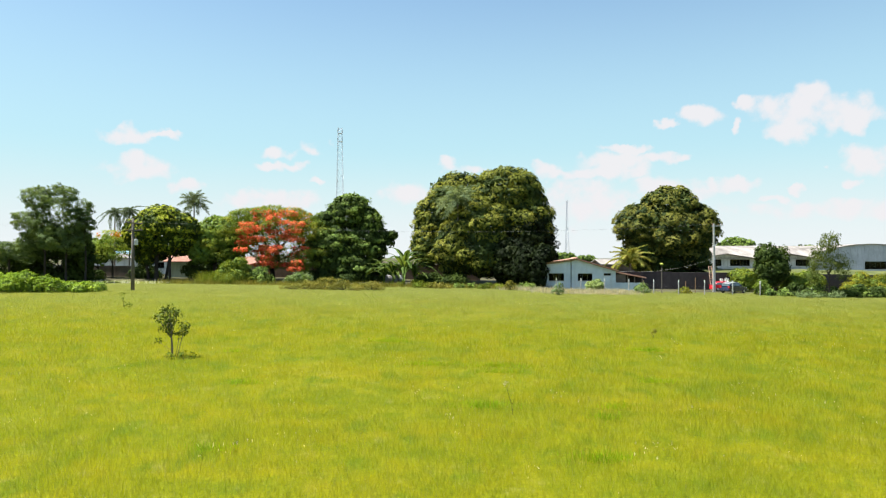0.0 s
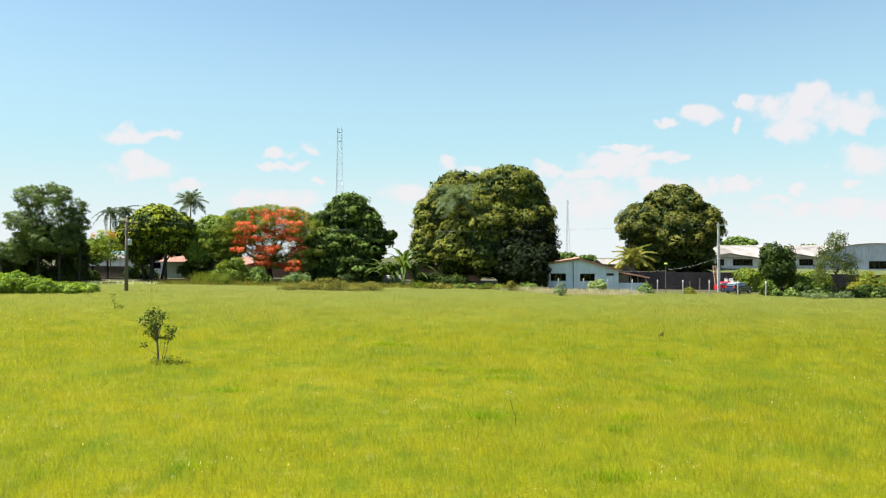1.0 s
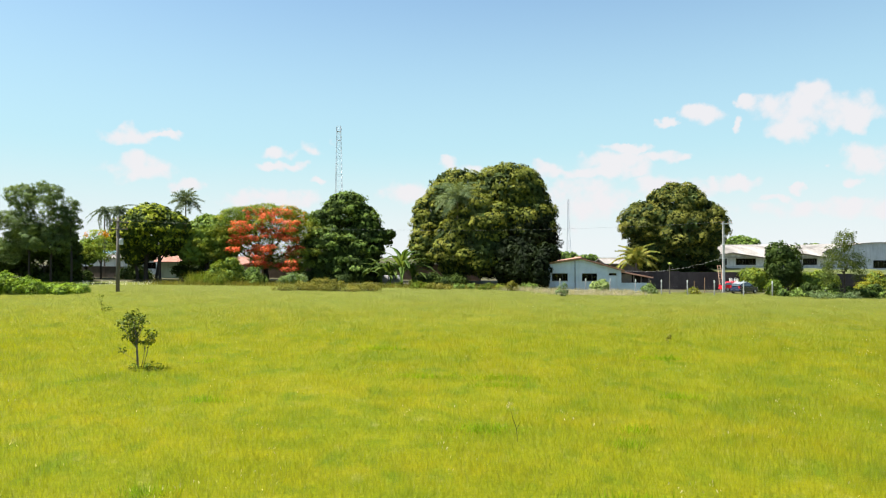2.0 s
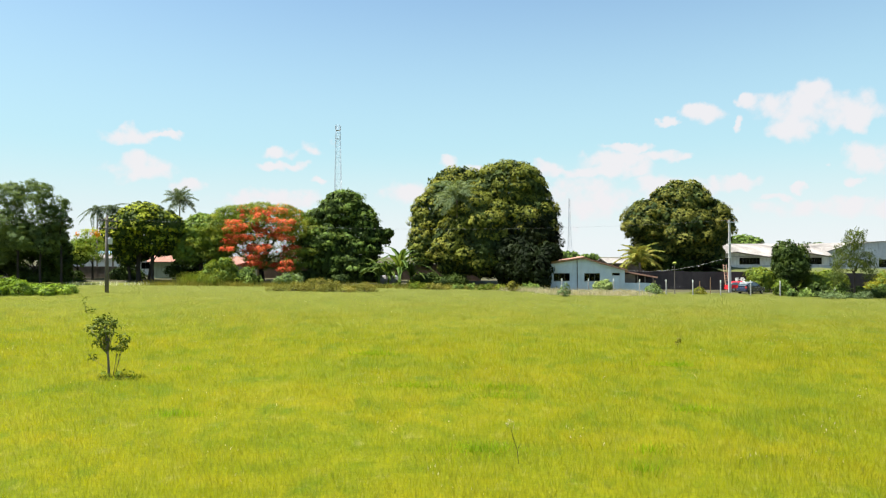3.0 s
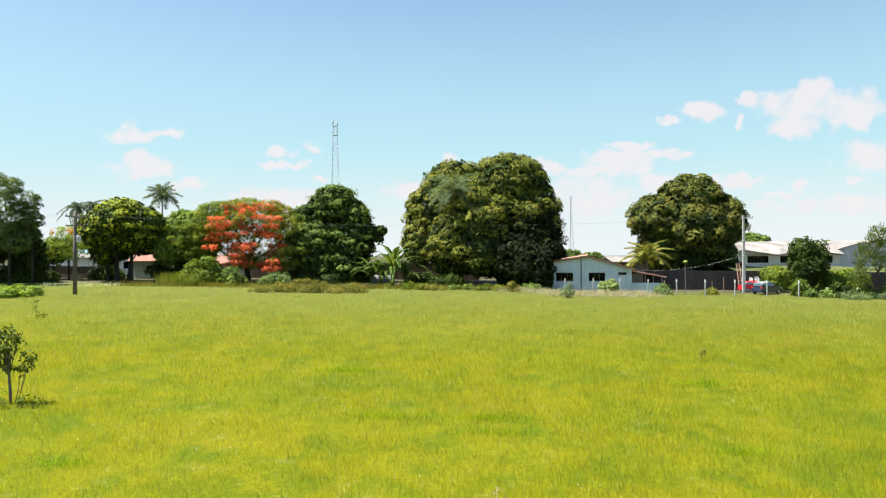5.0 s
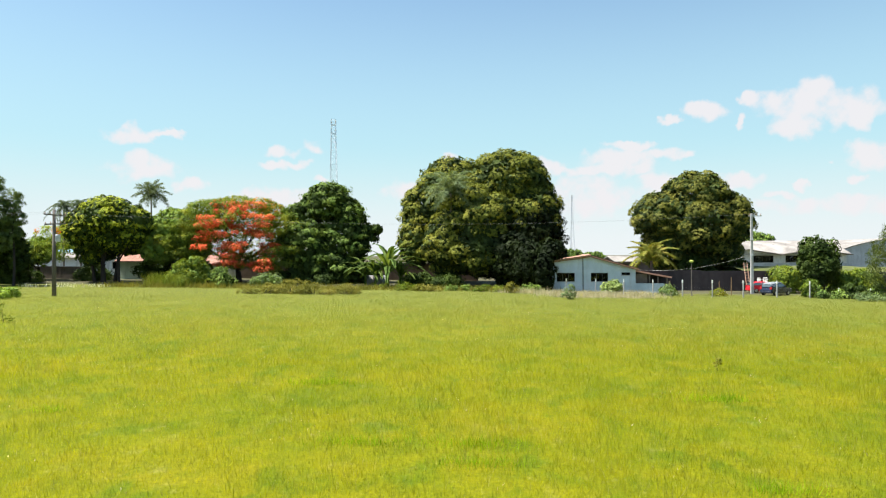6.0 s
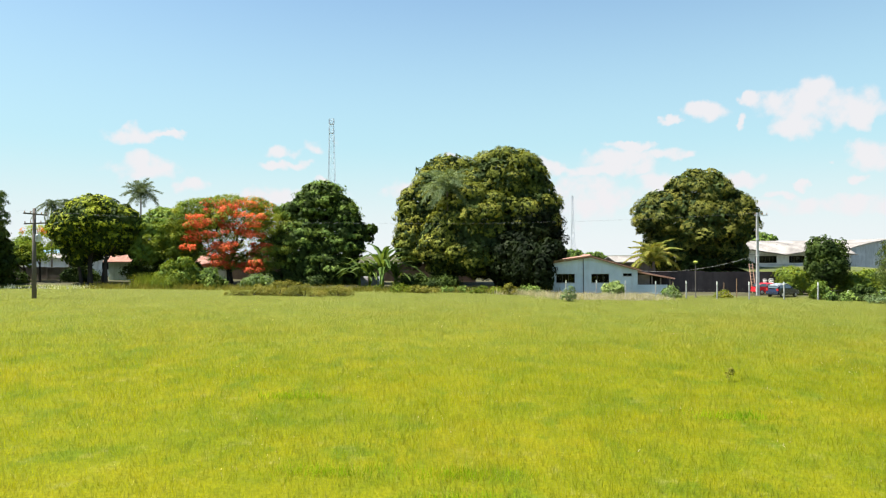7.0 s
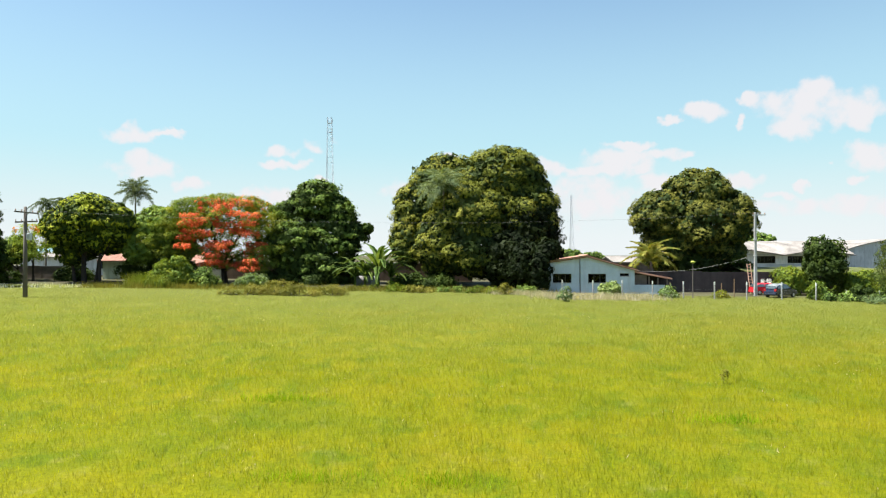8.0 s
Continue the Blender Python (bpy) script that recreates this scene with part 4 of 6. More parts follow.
# warehouses beyond the dark wall
def warehouse():
    """A long shed with a low arched roof of fibre-cement sheets and a band of windows."""
    x0, y0, g = 61.8, 170.0, 0.9
    w, d, eave, rise = 30.5, 34.0, 4.0, 3.2
    b = thing("warehouse", (x0, y0, g), "long white warehouse with window bands and a pale stained sheet roof", "warehouse")
    holes = [(1.2, 3.4, 2.1, 3.7), (5.1, 7.0, 2.1, 3.7), (9.1, 14.0, 2.1, 3.7), (16.7, 20.2, 2.1, 3.7), (25.3, 28.8, 2.1, 3.7)]
    part("front_wall", wall_with_openings(bmesh.new(), 0, w, 0, 0.25, -0.5, eave, holes), M_WHITEWASH, b)
    part("side_wall", boxed(0, 0.25, 0.25, d, -0.5, eave), M_WHITEWASH, b)
    part("side_wall", boxed(w - 0.25, w, 0.25, d, -0.5, eave), M_WHITEWASH, b)
    part("back_wall", boxed(0.25, w - 0.25, d - 0.25, d, -0.5, eave), M_WHITEWASH, b)
    part("dark_room_sheet", boxed(0.3, w - 0.3, 3.0, 3.1, -0.4, eave - 0.1), M_DARK_IN, b)
    for a, c, z0, z1 in holes:
        window_set(b, a, c, 0.0, z0, z1, 6, True)
    part("wall_base", boxed(-0.02, w + 0.02, -0.06, -0.004, -0.5, 1.9), M_GREY_WALL, b, "grey render along the foot of the wall")
    n, k = 160, 10
    verts, faces = [], []
    for j in range(k + 1):
        f = j / k
        y = -1.0 + (d + 2.0) * f
        z = eave + 0.1 + rise * (1 - (2 * f - 1) ** 2) ** 0.9
        for i in range(n + 1):
            verts.append((-0.6 + (w + 1.2) * i / n, y, z + 0.06 * (i % 2)))
    for j in range(k):
        for i in range(n):
            faces.append((j * (n + 1) + i, j * (n + 1) + i + 1, (j + 1) * (n + 1) + i + 1, (j + 1) * (n + 1) + i))
    part("roof", quick_mesh("roof", verts, faces), M_FIBRE, b)
    prof = [(-1.0 + (d + 2.0) * j / k, eave - 0.02 + rise * (1 - (2 * j / k - 1) ** 2) ** 0.9) for j in range(k + 1)]
    for gx in (0.0, w - 0.2):
        bm = bmesh.new()
        a = [bm.verts.new((gx, y, z)) for y, z in prof] + [bm.verts.new((gx, d, eave - 0.2)), bm.verts.new((gx, 0.0, eave - 0.2))]
        c = [bm.verts.new((v.co.x + 0.2, v.co.y, v.co.z)) for v in a]
        bm.faces.new(a)
        bm.faces.new(c)
        for i in range(len(a)):
            bm.faces.new((a[i], a[(i + 1) % len(a)], c[(i + 1) % len(a)], c[i]))
        part("gable", bm, M_GREY_WALL, b)
    part("eave_beam", boxed(-0.6, w + 0.6, -1.0, -0.88, eave - 0.12, eave + 0.08), M_GREY_WALL, b)
    # two shallow cross gables that overhang the window bands
    for a, m, c in ((0.1, 7.8, 15.2), (15.3, 23.2, 30.4)):
        lo, hi = eave - 0.1, eave + 1.05
        part("front_gable", prism(bmesh.new(), [(a + 0.3, lo), (c - 0.3, lo), (m, hi - 0.08)], -0.9, -0.65), M_WHITEWASH, b)
        n = 60
        for x0_, z0_, x1_, z1_ in ((m, hi, a - 0.35, lo - 0.03), (m, hi, c + 0.35, lo - 0.03)):
            vs, fs = [], []
            for j, y in enumerate((-2.4, 9.0)):
                for i in range(n + 1):
                    vs.append((x0_ + (x1_ - x0_) * i / n, y, z0_ + (z1_ - z0_) * i / n + 0.05 * (i % 2)))
            fs = [(i, i + 1, n + 2 + i, n + 1 + i) for i in range(n)]
            bm = bmesh.new()
            bm.from_mesh(quick_mesh("gable_roof", vs, fs))
            bmesh.ops.solidify(bm, geom=bm.faces[:], thickness=0.12)
            part("gable_roof", bm, M_FIBRE, b)
    for i in range(6):
        v = boxed(6.2 + i * 2.6, 6.45 + i * 2.6, 6.0, 6.25, eave + 1.3, eave + 2.3)
        part("roof_vent", v, M_CONCRETE, b)
    return b


warehouse()


def arched_shed():
    x0, y0, g = 93.0, 172.0, 0.55
    w, d, eave, rise = 28.0, 40.0, 5.4, 2.45
    b = thing("arched_shed", (x0, y0, g), "grey rendered shed with a stained arched gable", "warehouse")
    arc = [(w * i / 14, eave + rise * math.sin(math.pi * i / 14) ** 0.85) for i in range(15)]
    bm = wall_with_openings(bmesh.new(), 0, w, 0, 0.25, -0.5, 3.9, [(12.4, 19.0, 1.6, 3.55)])
    prism(bm, [(0, 3.9), (w, 3.9)] + arc[::-1], 0, 0.25)
    part("front_wall", bm, M_GREY_WALL, b)
    part("side_wall", boxed(0, 0.25, 0.25, d, -0.5, eave - 0.1), M_GREY_WALL, b)
    part("side_wall", boxed(w - 0.25, w, 0.25, d, -0.5, eave - 0.1), M_GREY_WALL, b)
    part("back_wall", boxed(0.25, w - 0.25, d - 0.25, d, -0.5, eave), M_GREY_WALL, b)
    part("dark_room_sheet", boxed(0.3, w - 0.3, 4.0, 4.1, -0.4, eave - 0.2), M_DARK_IN, b)
    window_set(b, 12.4, 19.0, 0.0, 1.6, 3.55, 5, False)
    bm = bmesh.new()
    outer = [(x + (x / w - 0.5) * 0.6, z + 0.14) for x, z in arc]
    prism(bm, [(x, z + 0.02) for x, z in arc] + outer[::-1], -0.4, d + 0.4)
    part("roof", bm, M_FIBRE, b)
    return b


arched_shed()

plain_building("shed", (27.5, 118.0, gz(28, 118) - 0.2), (5.5, 9.0, 2.8), 0.8, "low grey shed with a pale sheet roof behind the house", M_BROWN_WALL, M_FIBRE)
plain_building("cottage", (-41.6, 104.0, gz(-39, 104)), (6.2, 6.0, 2.35), 1.5, "small pale-green cottage with a clay tile roof under trees", M_GREEN_PLASTER, M_OLD_TILE,
               windows=[(3.6, 4.6, 0.9, 1.8)])
plain_building("cottage", (-32.0, 109.0, gz(-30, 109)), (4.6, 6.0, 1.9), 1.2, "cottage with a clay tile roof behind the red-flowering tree", M_WHITEWASH, M_OLD_TILE)
plain_building("outbuilding", (-56.5, 114.0, gz(-50, 114)), (13.0, 7.0, 2.5), 0.7, "white outbuilding with a grey sheet roof in the shade", M_WHITEWASH, M_FIBRE,
               windows=[(6.2, 7.4, 0.9, 1.9), (9.0, 10.4, 0.9, 1.9)])
plain_building("outbuilding", (-66.0, 126.0, gz(-60, 126)), (11.0, 8.0, 2.7), 0.8, "far outbuilding with a blue sheet roof", M_WHITEWASH, M_BLUE_ROOF)


def long_wall(name, x0, x1, y, z0a, top, thick, mat, label, pier=3.0, cap=True):
    """A boundary wall along x on the sloping ground, with piers and a coping."""
    w = thing(name, (x0, y, 0.0), label, "wall", kind="structure")
    n = max(1, round((x1 - x0) / pier))
    for i in range(n):
        a, b = (x1 - x0) * i / n, (x1 - x0) * (i + 1) / n
        g = gz(x0 + (a + b) / 2, y)
        part("wall_panel", boxed(a + (0.1 if pier < 4 else 0.0), b - (0.1 if pier < 4 else 0.0), 0, thick, g - 0.4, g + top - 0.002), mat, w)
        if pier < 4:
            part("pier", boxed(a - 0.1, a + 0.1, -0.03, thick + 0.03, g - 0.4, g + top + 0.03), mat, w)
        if cap and pier < 4:
            part("coping", boxed(a + 0.125, b - 0.125, -0.04, thick + 0.04, g + top, g + top + 0.06), M_CONCRETE if mat is not M_DARK_WALL else mat, w)
    return w


long_wall("wall_north", 23.2, 76.0, 92.5, 0, 2.3, 0.2, M_DARK_WALL, "dark weather-stained block wall holding back the higher lot", pier=7.5)
long_wall("wall_back", -27.5, 6.0, 108.5, 0, 2.35, 0.18, M_BRICK, "weathered brown brick wall behind the trees")
long_wall("wall_west", -64.0, -46.0, 103.0, 0, 1.6, 0.18, M_BROWN_WALL, "low brown rendered wall behind the tall trees")


def embankment():
    """Raised earth of the lot behind the dark wall."""
    xs, ys = np.arange(36.0, 140, 3.0), np.array([92.72, 94, 96, 99, 104, 112, 125, 150])
    lift = np.array([2.25, 2.35, 2.55, 2.7, 2.6, 2.2, 1.6, 0.2])
    verts = [(x, y, gz(x, y) + l + 0.12 * math.sin(x * 0.9 + y)) for y, l in zip(ys, lift) for x in xs]
    verts += [(x, 92.72, gz(x, 92.7) - 0.4) for x in xs]
    w = len(xs)
    faces = [(j * w + i, j * w + i + 1, (j + 1) * w + i + 1, (j + 1) * w + i) for j in range(len(ys) - 1) for i in range(w - 1)]
    return quick_mesh("embankment", verts, faces)


tagged(part("embankment", embankment(), M_BANK), "raised grassy earth held by the dark wall", "bank", kind="structure")


# ---- trees ----
def billow(seed, lobes, n, lo=0.26, hi=0.42, squash=0.8, wild=0.0):
    """The large masses of a crown, and the smaller heads of foliage set well apart over their outside."""
    rng = np.random.default_rng(seed)
    out, all_lobes = [], np.array(lobes, dtype=float)
    for j, (cx, cy, cz, rx, ry, rz) in enumerate(lobes):
        d = unit(rng, n * 5)
        f = np.sort(rng.uniform(lo, hi, n * 5))[::-1]
        mean = (rx * ry * rz) ** (1 / 3)
        for k in range(n * 5):
            r = f[k] * mean
            e = (0.97 - f[k] * 0.6) * rng.uniform(0.92 - wild, 1.04 + wild)
            c = np.array((cx + d[k, 0] * rx * e, cy + d[k, 1] * ry * e, cz + d[k, 2] * rz * e))
            inside = np.linalg.norm((c - all_lobes[:, :3]) / all_lobes[:, 3:], axis=1)
            inside[j] = 9.0
            if inside.min() < 0.72 or any(np.linalg.norm(c - q[:3]) < 0.62 * (r + q[3]) for q in out):
                continue
            out.append((*c, r, r, r * squash))
    return lobes, out


def stand(x, y):
    return (x, y, gz(x, y))


def from_foot(at, lobes):
    return [(x - at[0], y - at[1], z - at[2], a, b, c) for x, y, z, a, b, c in lobes]


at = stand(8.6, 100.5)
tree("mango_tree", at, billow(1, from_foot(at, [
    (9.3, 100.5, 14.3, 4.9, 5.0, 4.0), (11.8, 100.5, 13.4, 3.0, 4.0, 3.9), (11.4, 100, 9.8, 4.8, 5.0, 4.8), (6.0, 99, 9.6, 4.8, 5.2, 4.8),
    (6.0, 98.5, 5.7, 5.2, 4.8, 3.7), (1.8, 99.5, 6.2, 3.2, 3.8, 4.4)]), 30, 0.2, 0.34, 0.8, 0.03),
    "huge dense mango tree with yellow-green flushes reaching almost to the ground", "tree", M_MANGO, 11, 0.62, trunk=0.7, fork=3.0, inner=M_MANGO_SHADE, low=0.3, rough=0.09, whorl=(0.28, 8, 0.2, 0.085))
# evergreen whose near-black leaf colour also carries shade under the mango's overhang
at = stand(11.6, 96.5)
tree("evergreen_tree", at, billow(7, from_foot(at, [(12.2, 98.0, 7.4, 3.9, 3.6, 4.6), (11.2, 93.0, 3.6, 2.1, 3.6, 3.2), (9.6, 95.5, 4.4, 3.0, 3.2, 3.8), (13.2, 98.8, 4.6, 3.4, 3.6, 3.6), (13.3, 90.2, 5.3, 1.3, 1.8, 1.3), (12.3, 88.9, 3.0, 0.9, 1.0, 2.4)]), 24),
    "evergreen tree pressed against the mango by the house, its green darkened for the mango's shade", "tree", M_EVERGREEN, 19, 0.62, trunk=0.3, fork=2.0, inner=M_EVERGREEN, low=0.6, rough=0.12, whorl=(0.36, 7, 0.22, 0.1))
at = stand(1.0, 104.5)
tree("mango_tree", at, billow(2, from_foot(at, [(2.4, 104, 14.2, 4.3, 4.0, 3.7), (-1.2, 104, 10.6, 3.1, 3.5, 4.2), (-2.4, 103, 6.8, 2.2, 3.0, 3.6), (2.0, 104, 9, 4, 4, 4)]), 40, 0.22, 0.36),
    "mango tree with paler flushes growing against a larger one", "tree", M_FLUSH, 12, 0.62, trunk=0.5, fork=3.0, inner=M_MANGO_SHADE, rough=0.09, whorl=(0.28, 8, 0.2, 0.085))
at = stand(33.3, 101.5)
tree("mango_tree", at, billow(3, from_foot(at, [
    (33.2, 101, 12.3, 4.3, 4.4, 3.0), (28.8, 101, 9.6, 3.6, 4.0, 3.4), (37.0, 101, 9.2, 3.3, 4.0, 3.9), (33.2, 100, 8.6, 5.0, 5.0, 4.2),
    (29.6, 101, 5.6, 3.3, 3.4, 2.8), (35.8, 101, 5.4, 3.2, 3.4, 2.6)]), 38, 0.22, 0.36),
    "broad round mango tree flecked with yellow-green flushes behind the wall", "tree", M_MANGO_DULL, 13, 0.62, trunk=0.55, fork=3.4, inner=M_MANGO_SHADE, low=0.3, rough=0.09, whorl=(0.28, 8, 0.2, 0.085))
at = stand(-13.8, 102)
tree("broadleaf_tree", at, billow(4, from_foot(at, [
    (-13.8, 102, 11.7, 3.3, 3.6, 2.6), (-16.7, 102, 10.2, 2.2, 2.8, 1.7), (-10.9, 102, 10.0, 1.9, 2.8, 2.3), (-16.3, 100.5, 6.2, 3.4, 3.6, 3.8),
    (-11.6, 101.5, 6.4, 3.4, 3.6, 3.6), (-9.2, 102, 8.1, 1.3, 1.6, 0.9), (-7.6, 102, 8.3, 0.8, 0.9, 0.45), (-8.2, 102, 7.2, 0.7, 0.8, 0.35), (-14.0, 100.5, 3.6, 4.8, 3.4, 2.4)]), 34, 0.2, 0.34, 0.6, 0.1),
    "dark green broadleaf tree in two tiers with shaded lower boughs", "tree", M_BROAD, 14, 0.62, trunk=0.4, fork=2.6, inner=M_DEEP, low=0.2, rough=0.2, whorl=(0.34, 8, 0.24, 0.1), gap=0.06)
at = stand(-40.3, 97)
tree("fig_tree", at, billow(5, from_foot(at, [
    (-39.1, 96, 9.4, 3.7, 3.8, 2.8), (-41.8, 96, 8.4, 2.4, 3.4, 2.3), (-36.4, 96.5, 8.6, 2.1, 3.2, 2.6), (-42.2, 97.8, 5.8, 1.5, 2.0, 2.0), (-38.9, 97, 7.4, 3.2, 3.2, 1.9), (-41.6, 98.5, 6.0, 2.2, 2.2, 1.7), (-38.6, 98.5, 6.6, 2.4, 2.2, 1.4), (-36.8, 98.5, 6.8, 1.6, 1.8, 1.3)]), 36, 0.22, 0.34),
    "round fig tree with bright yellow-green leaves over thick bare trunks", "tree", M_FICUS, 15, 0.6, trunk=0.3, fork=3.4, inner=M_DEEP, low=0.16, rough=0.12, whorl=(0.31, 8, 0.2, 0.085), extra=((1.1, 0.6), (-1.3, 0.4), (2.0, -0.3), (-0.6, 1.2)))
at = stand(-33.0, 99.5)
tree("broadleaf_tree", at, billow(6, from_foot(at, [(-32.0, 99.5, 8.5, 3.8, 3.4, 2.5), (-34.2, 99, 6.2, 2.4, 2.8, 2.4), (-30.6, 99.5, 6.8, 2.4, 2.6, 2.2)]), 34, 0.24, 0.38, 0.5),
    "spreading green tree with feathery boughs beside the fig tree", "tree", M_FEATHER, 16, 0.62, trunk=0.3, fork=3.6, inner=M_BROAD, rough=0.14, whorl=(0.34, 8, 0.24, 0.085))


def flame_tree():
    """An umbrella of flat feathery boughs in tiers, red blossom through its middle, gaps of sky low down."""
    at = stand(-24.7, 100)
    rng = np.random.default_rng(21)
    t = thing("flame_tree", at, "flame tree with layered feathery boughs covered in red blossom", "tree")
    roof, tiers = [], []
    for _ in range(120):
        a, q = rng.uniform(0, 6.28), rng.random() ** 0.5
        dx, dy = math.cos(a) * q * 8.0, math.sin(a) * q * 4.8
        roof.append((dx - 0.3, dy, 10.2 - 3.2 * q ** 2.4 + rng.uniform(-0.25, 0.2), rng.uniform(0.9, 1.4), rng.uniform(0.9, 1.4), 0.34))
    while len(tiers) < 150:
        z = rng.uniform(2.0, 8.8)
        wide = 8.0 * (0.55 + 0.45 * min(1.0, (z - 1.6) / 3.6)) * (1.0 if z < 6.5 else 1.0 - 0.12 * (z - 6.5))
        dx, dy = rng.uniform(-wide, wide) - 0.3, rng.uniform(-4.4, 1.4)
        if (2.3 < dx < 4.2 and 4.0 < z < 6.0) or (-4.4 < dx < -1.8 and 2.7 < z < 3.9) or (z < 3.2 and dx < -3.0):
            continue
        tiers.append((dx, dy, z - 0.02 * (dx + 0.9) ** 2, rng.uniform(0.8, 1.4), rng.uniform(0.7, 1.1), 0.3))
    bm = bmesh.new()
    fork = Vector((-0.1, 0, 2.3))
    tube(bm, [(0, 0, -0.3), (0.05, 0, 0.3), (-0.05, 0, 1.3), fork], [0.5, 0.38, 0.32, 0.34], 10)
    for tx, ty, tz in ((-6.0, -1.0, 5.6), (-4.0, 2.2, 7.6), (-1.6, -2.2, 8.2), (1.2, 1.6, 8.4), (3.2, -1.6, 7.0), (6.0, 0.4, 6.0)):
        end = Vector((tx, ty, tz))
        knee = fork.lerp(end, 0.42) + Vector((rng.uniform(-0.3, 0.3), rng.uniform(-0.3, 0.3), 0.25 * abs(tx) * 0.1 - 0.3))
        tube(bm, [fork - Vector((0, 0, 0.2)), fork.lerp(knee, 0.5), knee, knee.lerp(end, 0.5) + Vector((0, 0, 0.3)), end], [0.17, 0.14, 0.11, 0.07, 0.03], 7)
        for _ in range(4):
            tip = end + Vector((rng.uniform(-1.8, 1.8), rng.uniform(-1.5, 1.5), rng.uniform(-0.6, 1.4)))
            root = knee.lerp(end, rng.uniform(0.15, 0.8))
            tube(bm, [root, root.lerp(tip, 0.5) + Vector((0, 0, 0.15)), tip], [0.06, 0.045, 0.015], 5)
    part("trunk", bm, M_BARK, t, smooth=True)
    part("crown", foliage("crown", rng, roof + tiers, 0.46, 11, 0.34, 0.26, 0.085, 0.5, 0.12, flat=0.6), M_FLAME, t)
    red = [(x, y - 1.1, z + 0.15, a * 0.8, b * 0.7, 0.22) for x, y, z, a, b, c in tiers if -4.0 < x < 4.8 and y < -0.4 and z < 8.6 and rng.random() < 0.95]
    red += [(x, y - 0.5, z + 0.2, a * 0.6, b * 0.6, 0.26) for x, y, z, a, b, c in roof if -4.0 < x < 5.0 and y < -1.2 and z < 9.6 and rng.random() < 0.55]
    part("blossom", foliage("blossom", rng, red, 0.3, 9, 0.22, 0.17, 0.12, 0.5, 0.2, flat=0.5, gap=0.16), M_BLOSSOM, t, "clusters of orange-red flowers")
    rust = [(x, y - 0.1, z + 0.12, a * 0.7, b * 0.7, 0.28) for x, y, z, a, b, c in roof if x > 2.6]
    part("fading_blossom", foliage("fading_blossom", rng, rust, 0.6, 8, 0.34, 0.22, 0.12, 0.5, 0.1, gap=0.3), M_ORANGE, t, "fading orange flowers")
    return t


flame_tree()

# tall tufted trees at the west end
PINES = (
    (-50.8, 88.0, [(-51.7, 88, 12.4, 2.0, 1.8, 1.8), (-53.1, 88, 9.7, 1.9, 1.8, 1.4), (-50.9, 87.5, 9.4, 2.0, 1.9, 1.8), (-52.6, 88.5, 7.2, 2.0, 1.8, 1.3)]),
    (-47.9, 87.6, [(-48.7, 87.5, 12.6, 2.1, 1.8, 1.8), (-47.5, 88, 9.6, 1.9, 1.8, 1.9), (-49.3, 87, 7.3, 2.0, 1.8, 1.6), (-47.4, 88, 6.6, 1.6, 1.6, 1.3)]),
    (-45.9, 88.5, [(-46.2, 88.5, 11.3, 1.1, 1.2, 1.3), (-45.9, 88.5, 9.3, 1.2, 1.2, 1.1), (-46.3, 88.5, 7.6, 1.0, 1.1, 0.9)]),
    (-56.6, 90.0, [(-56.4, 90, 6.2, 2.0, 1.8, 1.4), (-58.6, 90, 5.4, 1.8, 1.8, 1.4), (-54.4, 90, 5.6, 1.8, 1.8, 1.4)]),
)
for i, (x, y, lobes) in enumerate(PINES):
    at = stand(x, y)
    tree("pine_tree", at, billow(60 + i, from_foot(at, lobes), 30, 0.24, 0.38, 0.7), "tall pine with tufted grey-green foliage and a bare lower trunk", "tree", M_NEEDLE, 60 + i, trunk=0.14, fork=4.0, bark=M_BARK, low=0.6, rough=0.22, gap=0.12, whorl=(0.3, 10, 0.25, 0.07), kindred="tall trees at the west end")
# added tree: its dark leaves supply the shade low among the pines
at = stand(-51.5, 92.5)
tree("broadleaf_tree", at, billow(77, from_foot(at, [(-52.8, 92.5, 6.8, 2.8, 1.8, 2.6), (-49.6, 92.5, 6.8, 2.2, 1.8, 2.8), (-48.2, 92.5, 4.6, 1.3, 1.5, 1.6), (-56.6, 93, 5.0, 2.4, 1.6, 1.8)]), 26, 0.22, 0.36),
     "dark tree added behind the tall pines to stand for their shaded depth", "tree", M_DEEP, 78, 0.6, 13, 0.36, 0.24, 0.12, 0.18, 1.8, inner=M_DEEP, low=0.6, rough=0.14)
at = stand(-47.2, 98.5)
tree("flame_tree", at, billow(8, [(0, 0, 5.6, 2.3, 2.0, 0.9), (-1.4, 0, 4.0, 1.6, 1.6, 0.9), (1.2, 0, 3.8, 1.5, 1.5, 0.8), (0.4, -0.6, 3.2, 1.9, 1.4, 0.5)], 26), "small flame tree with thin boughs and little blossom", "tree", M_FEATHER, 71,
     0.6, 12, 0.4, 0.24, 0.1, 0.14, 2.6, rough=0.14)
part("blossom", foliage("blossom", np.random.default_rng(74), [(0, -0.4, 6.1, 1.9, 1.6, 0.4), (-1.4, -0.3, 4.6, 1.2, 1.2, 0.4)], 0.6, 8, 0.32, 0.22, 0.14, gap=0.45), M_ORANGE, bpy.data.objects["flame_tree.001"], "scattered orange flowers")
at = stand(-50.0, 100)
tree("broadleaf_tree", at, billow(9, [(0, 0, 3.6, 2.0, 2.0, 1.6), (-2.2, 0, 2.8, 1.7, 1.8, 1.4)], 9), "low shady tree in front of the grey wall", "tree", M_BROAD, 72, 0.66, 13, 0.45, 0.3, 0.15, 0.16, 1.6,
     inner=M_DEEP, rough=0.14)

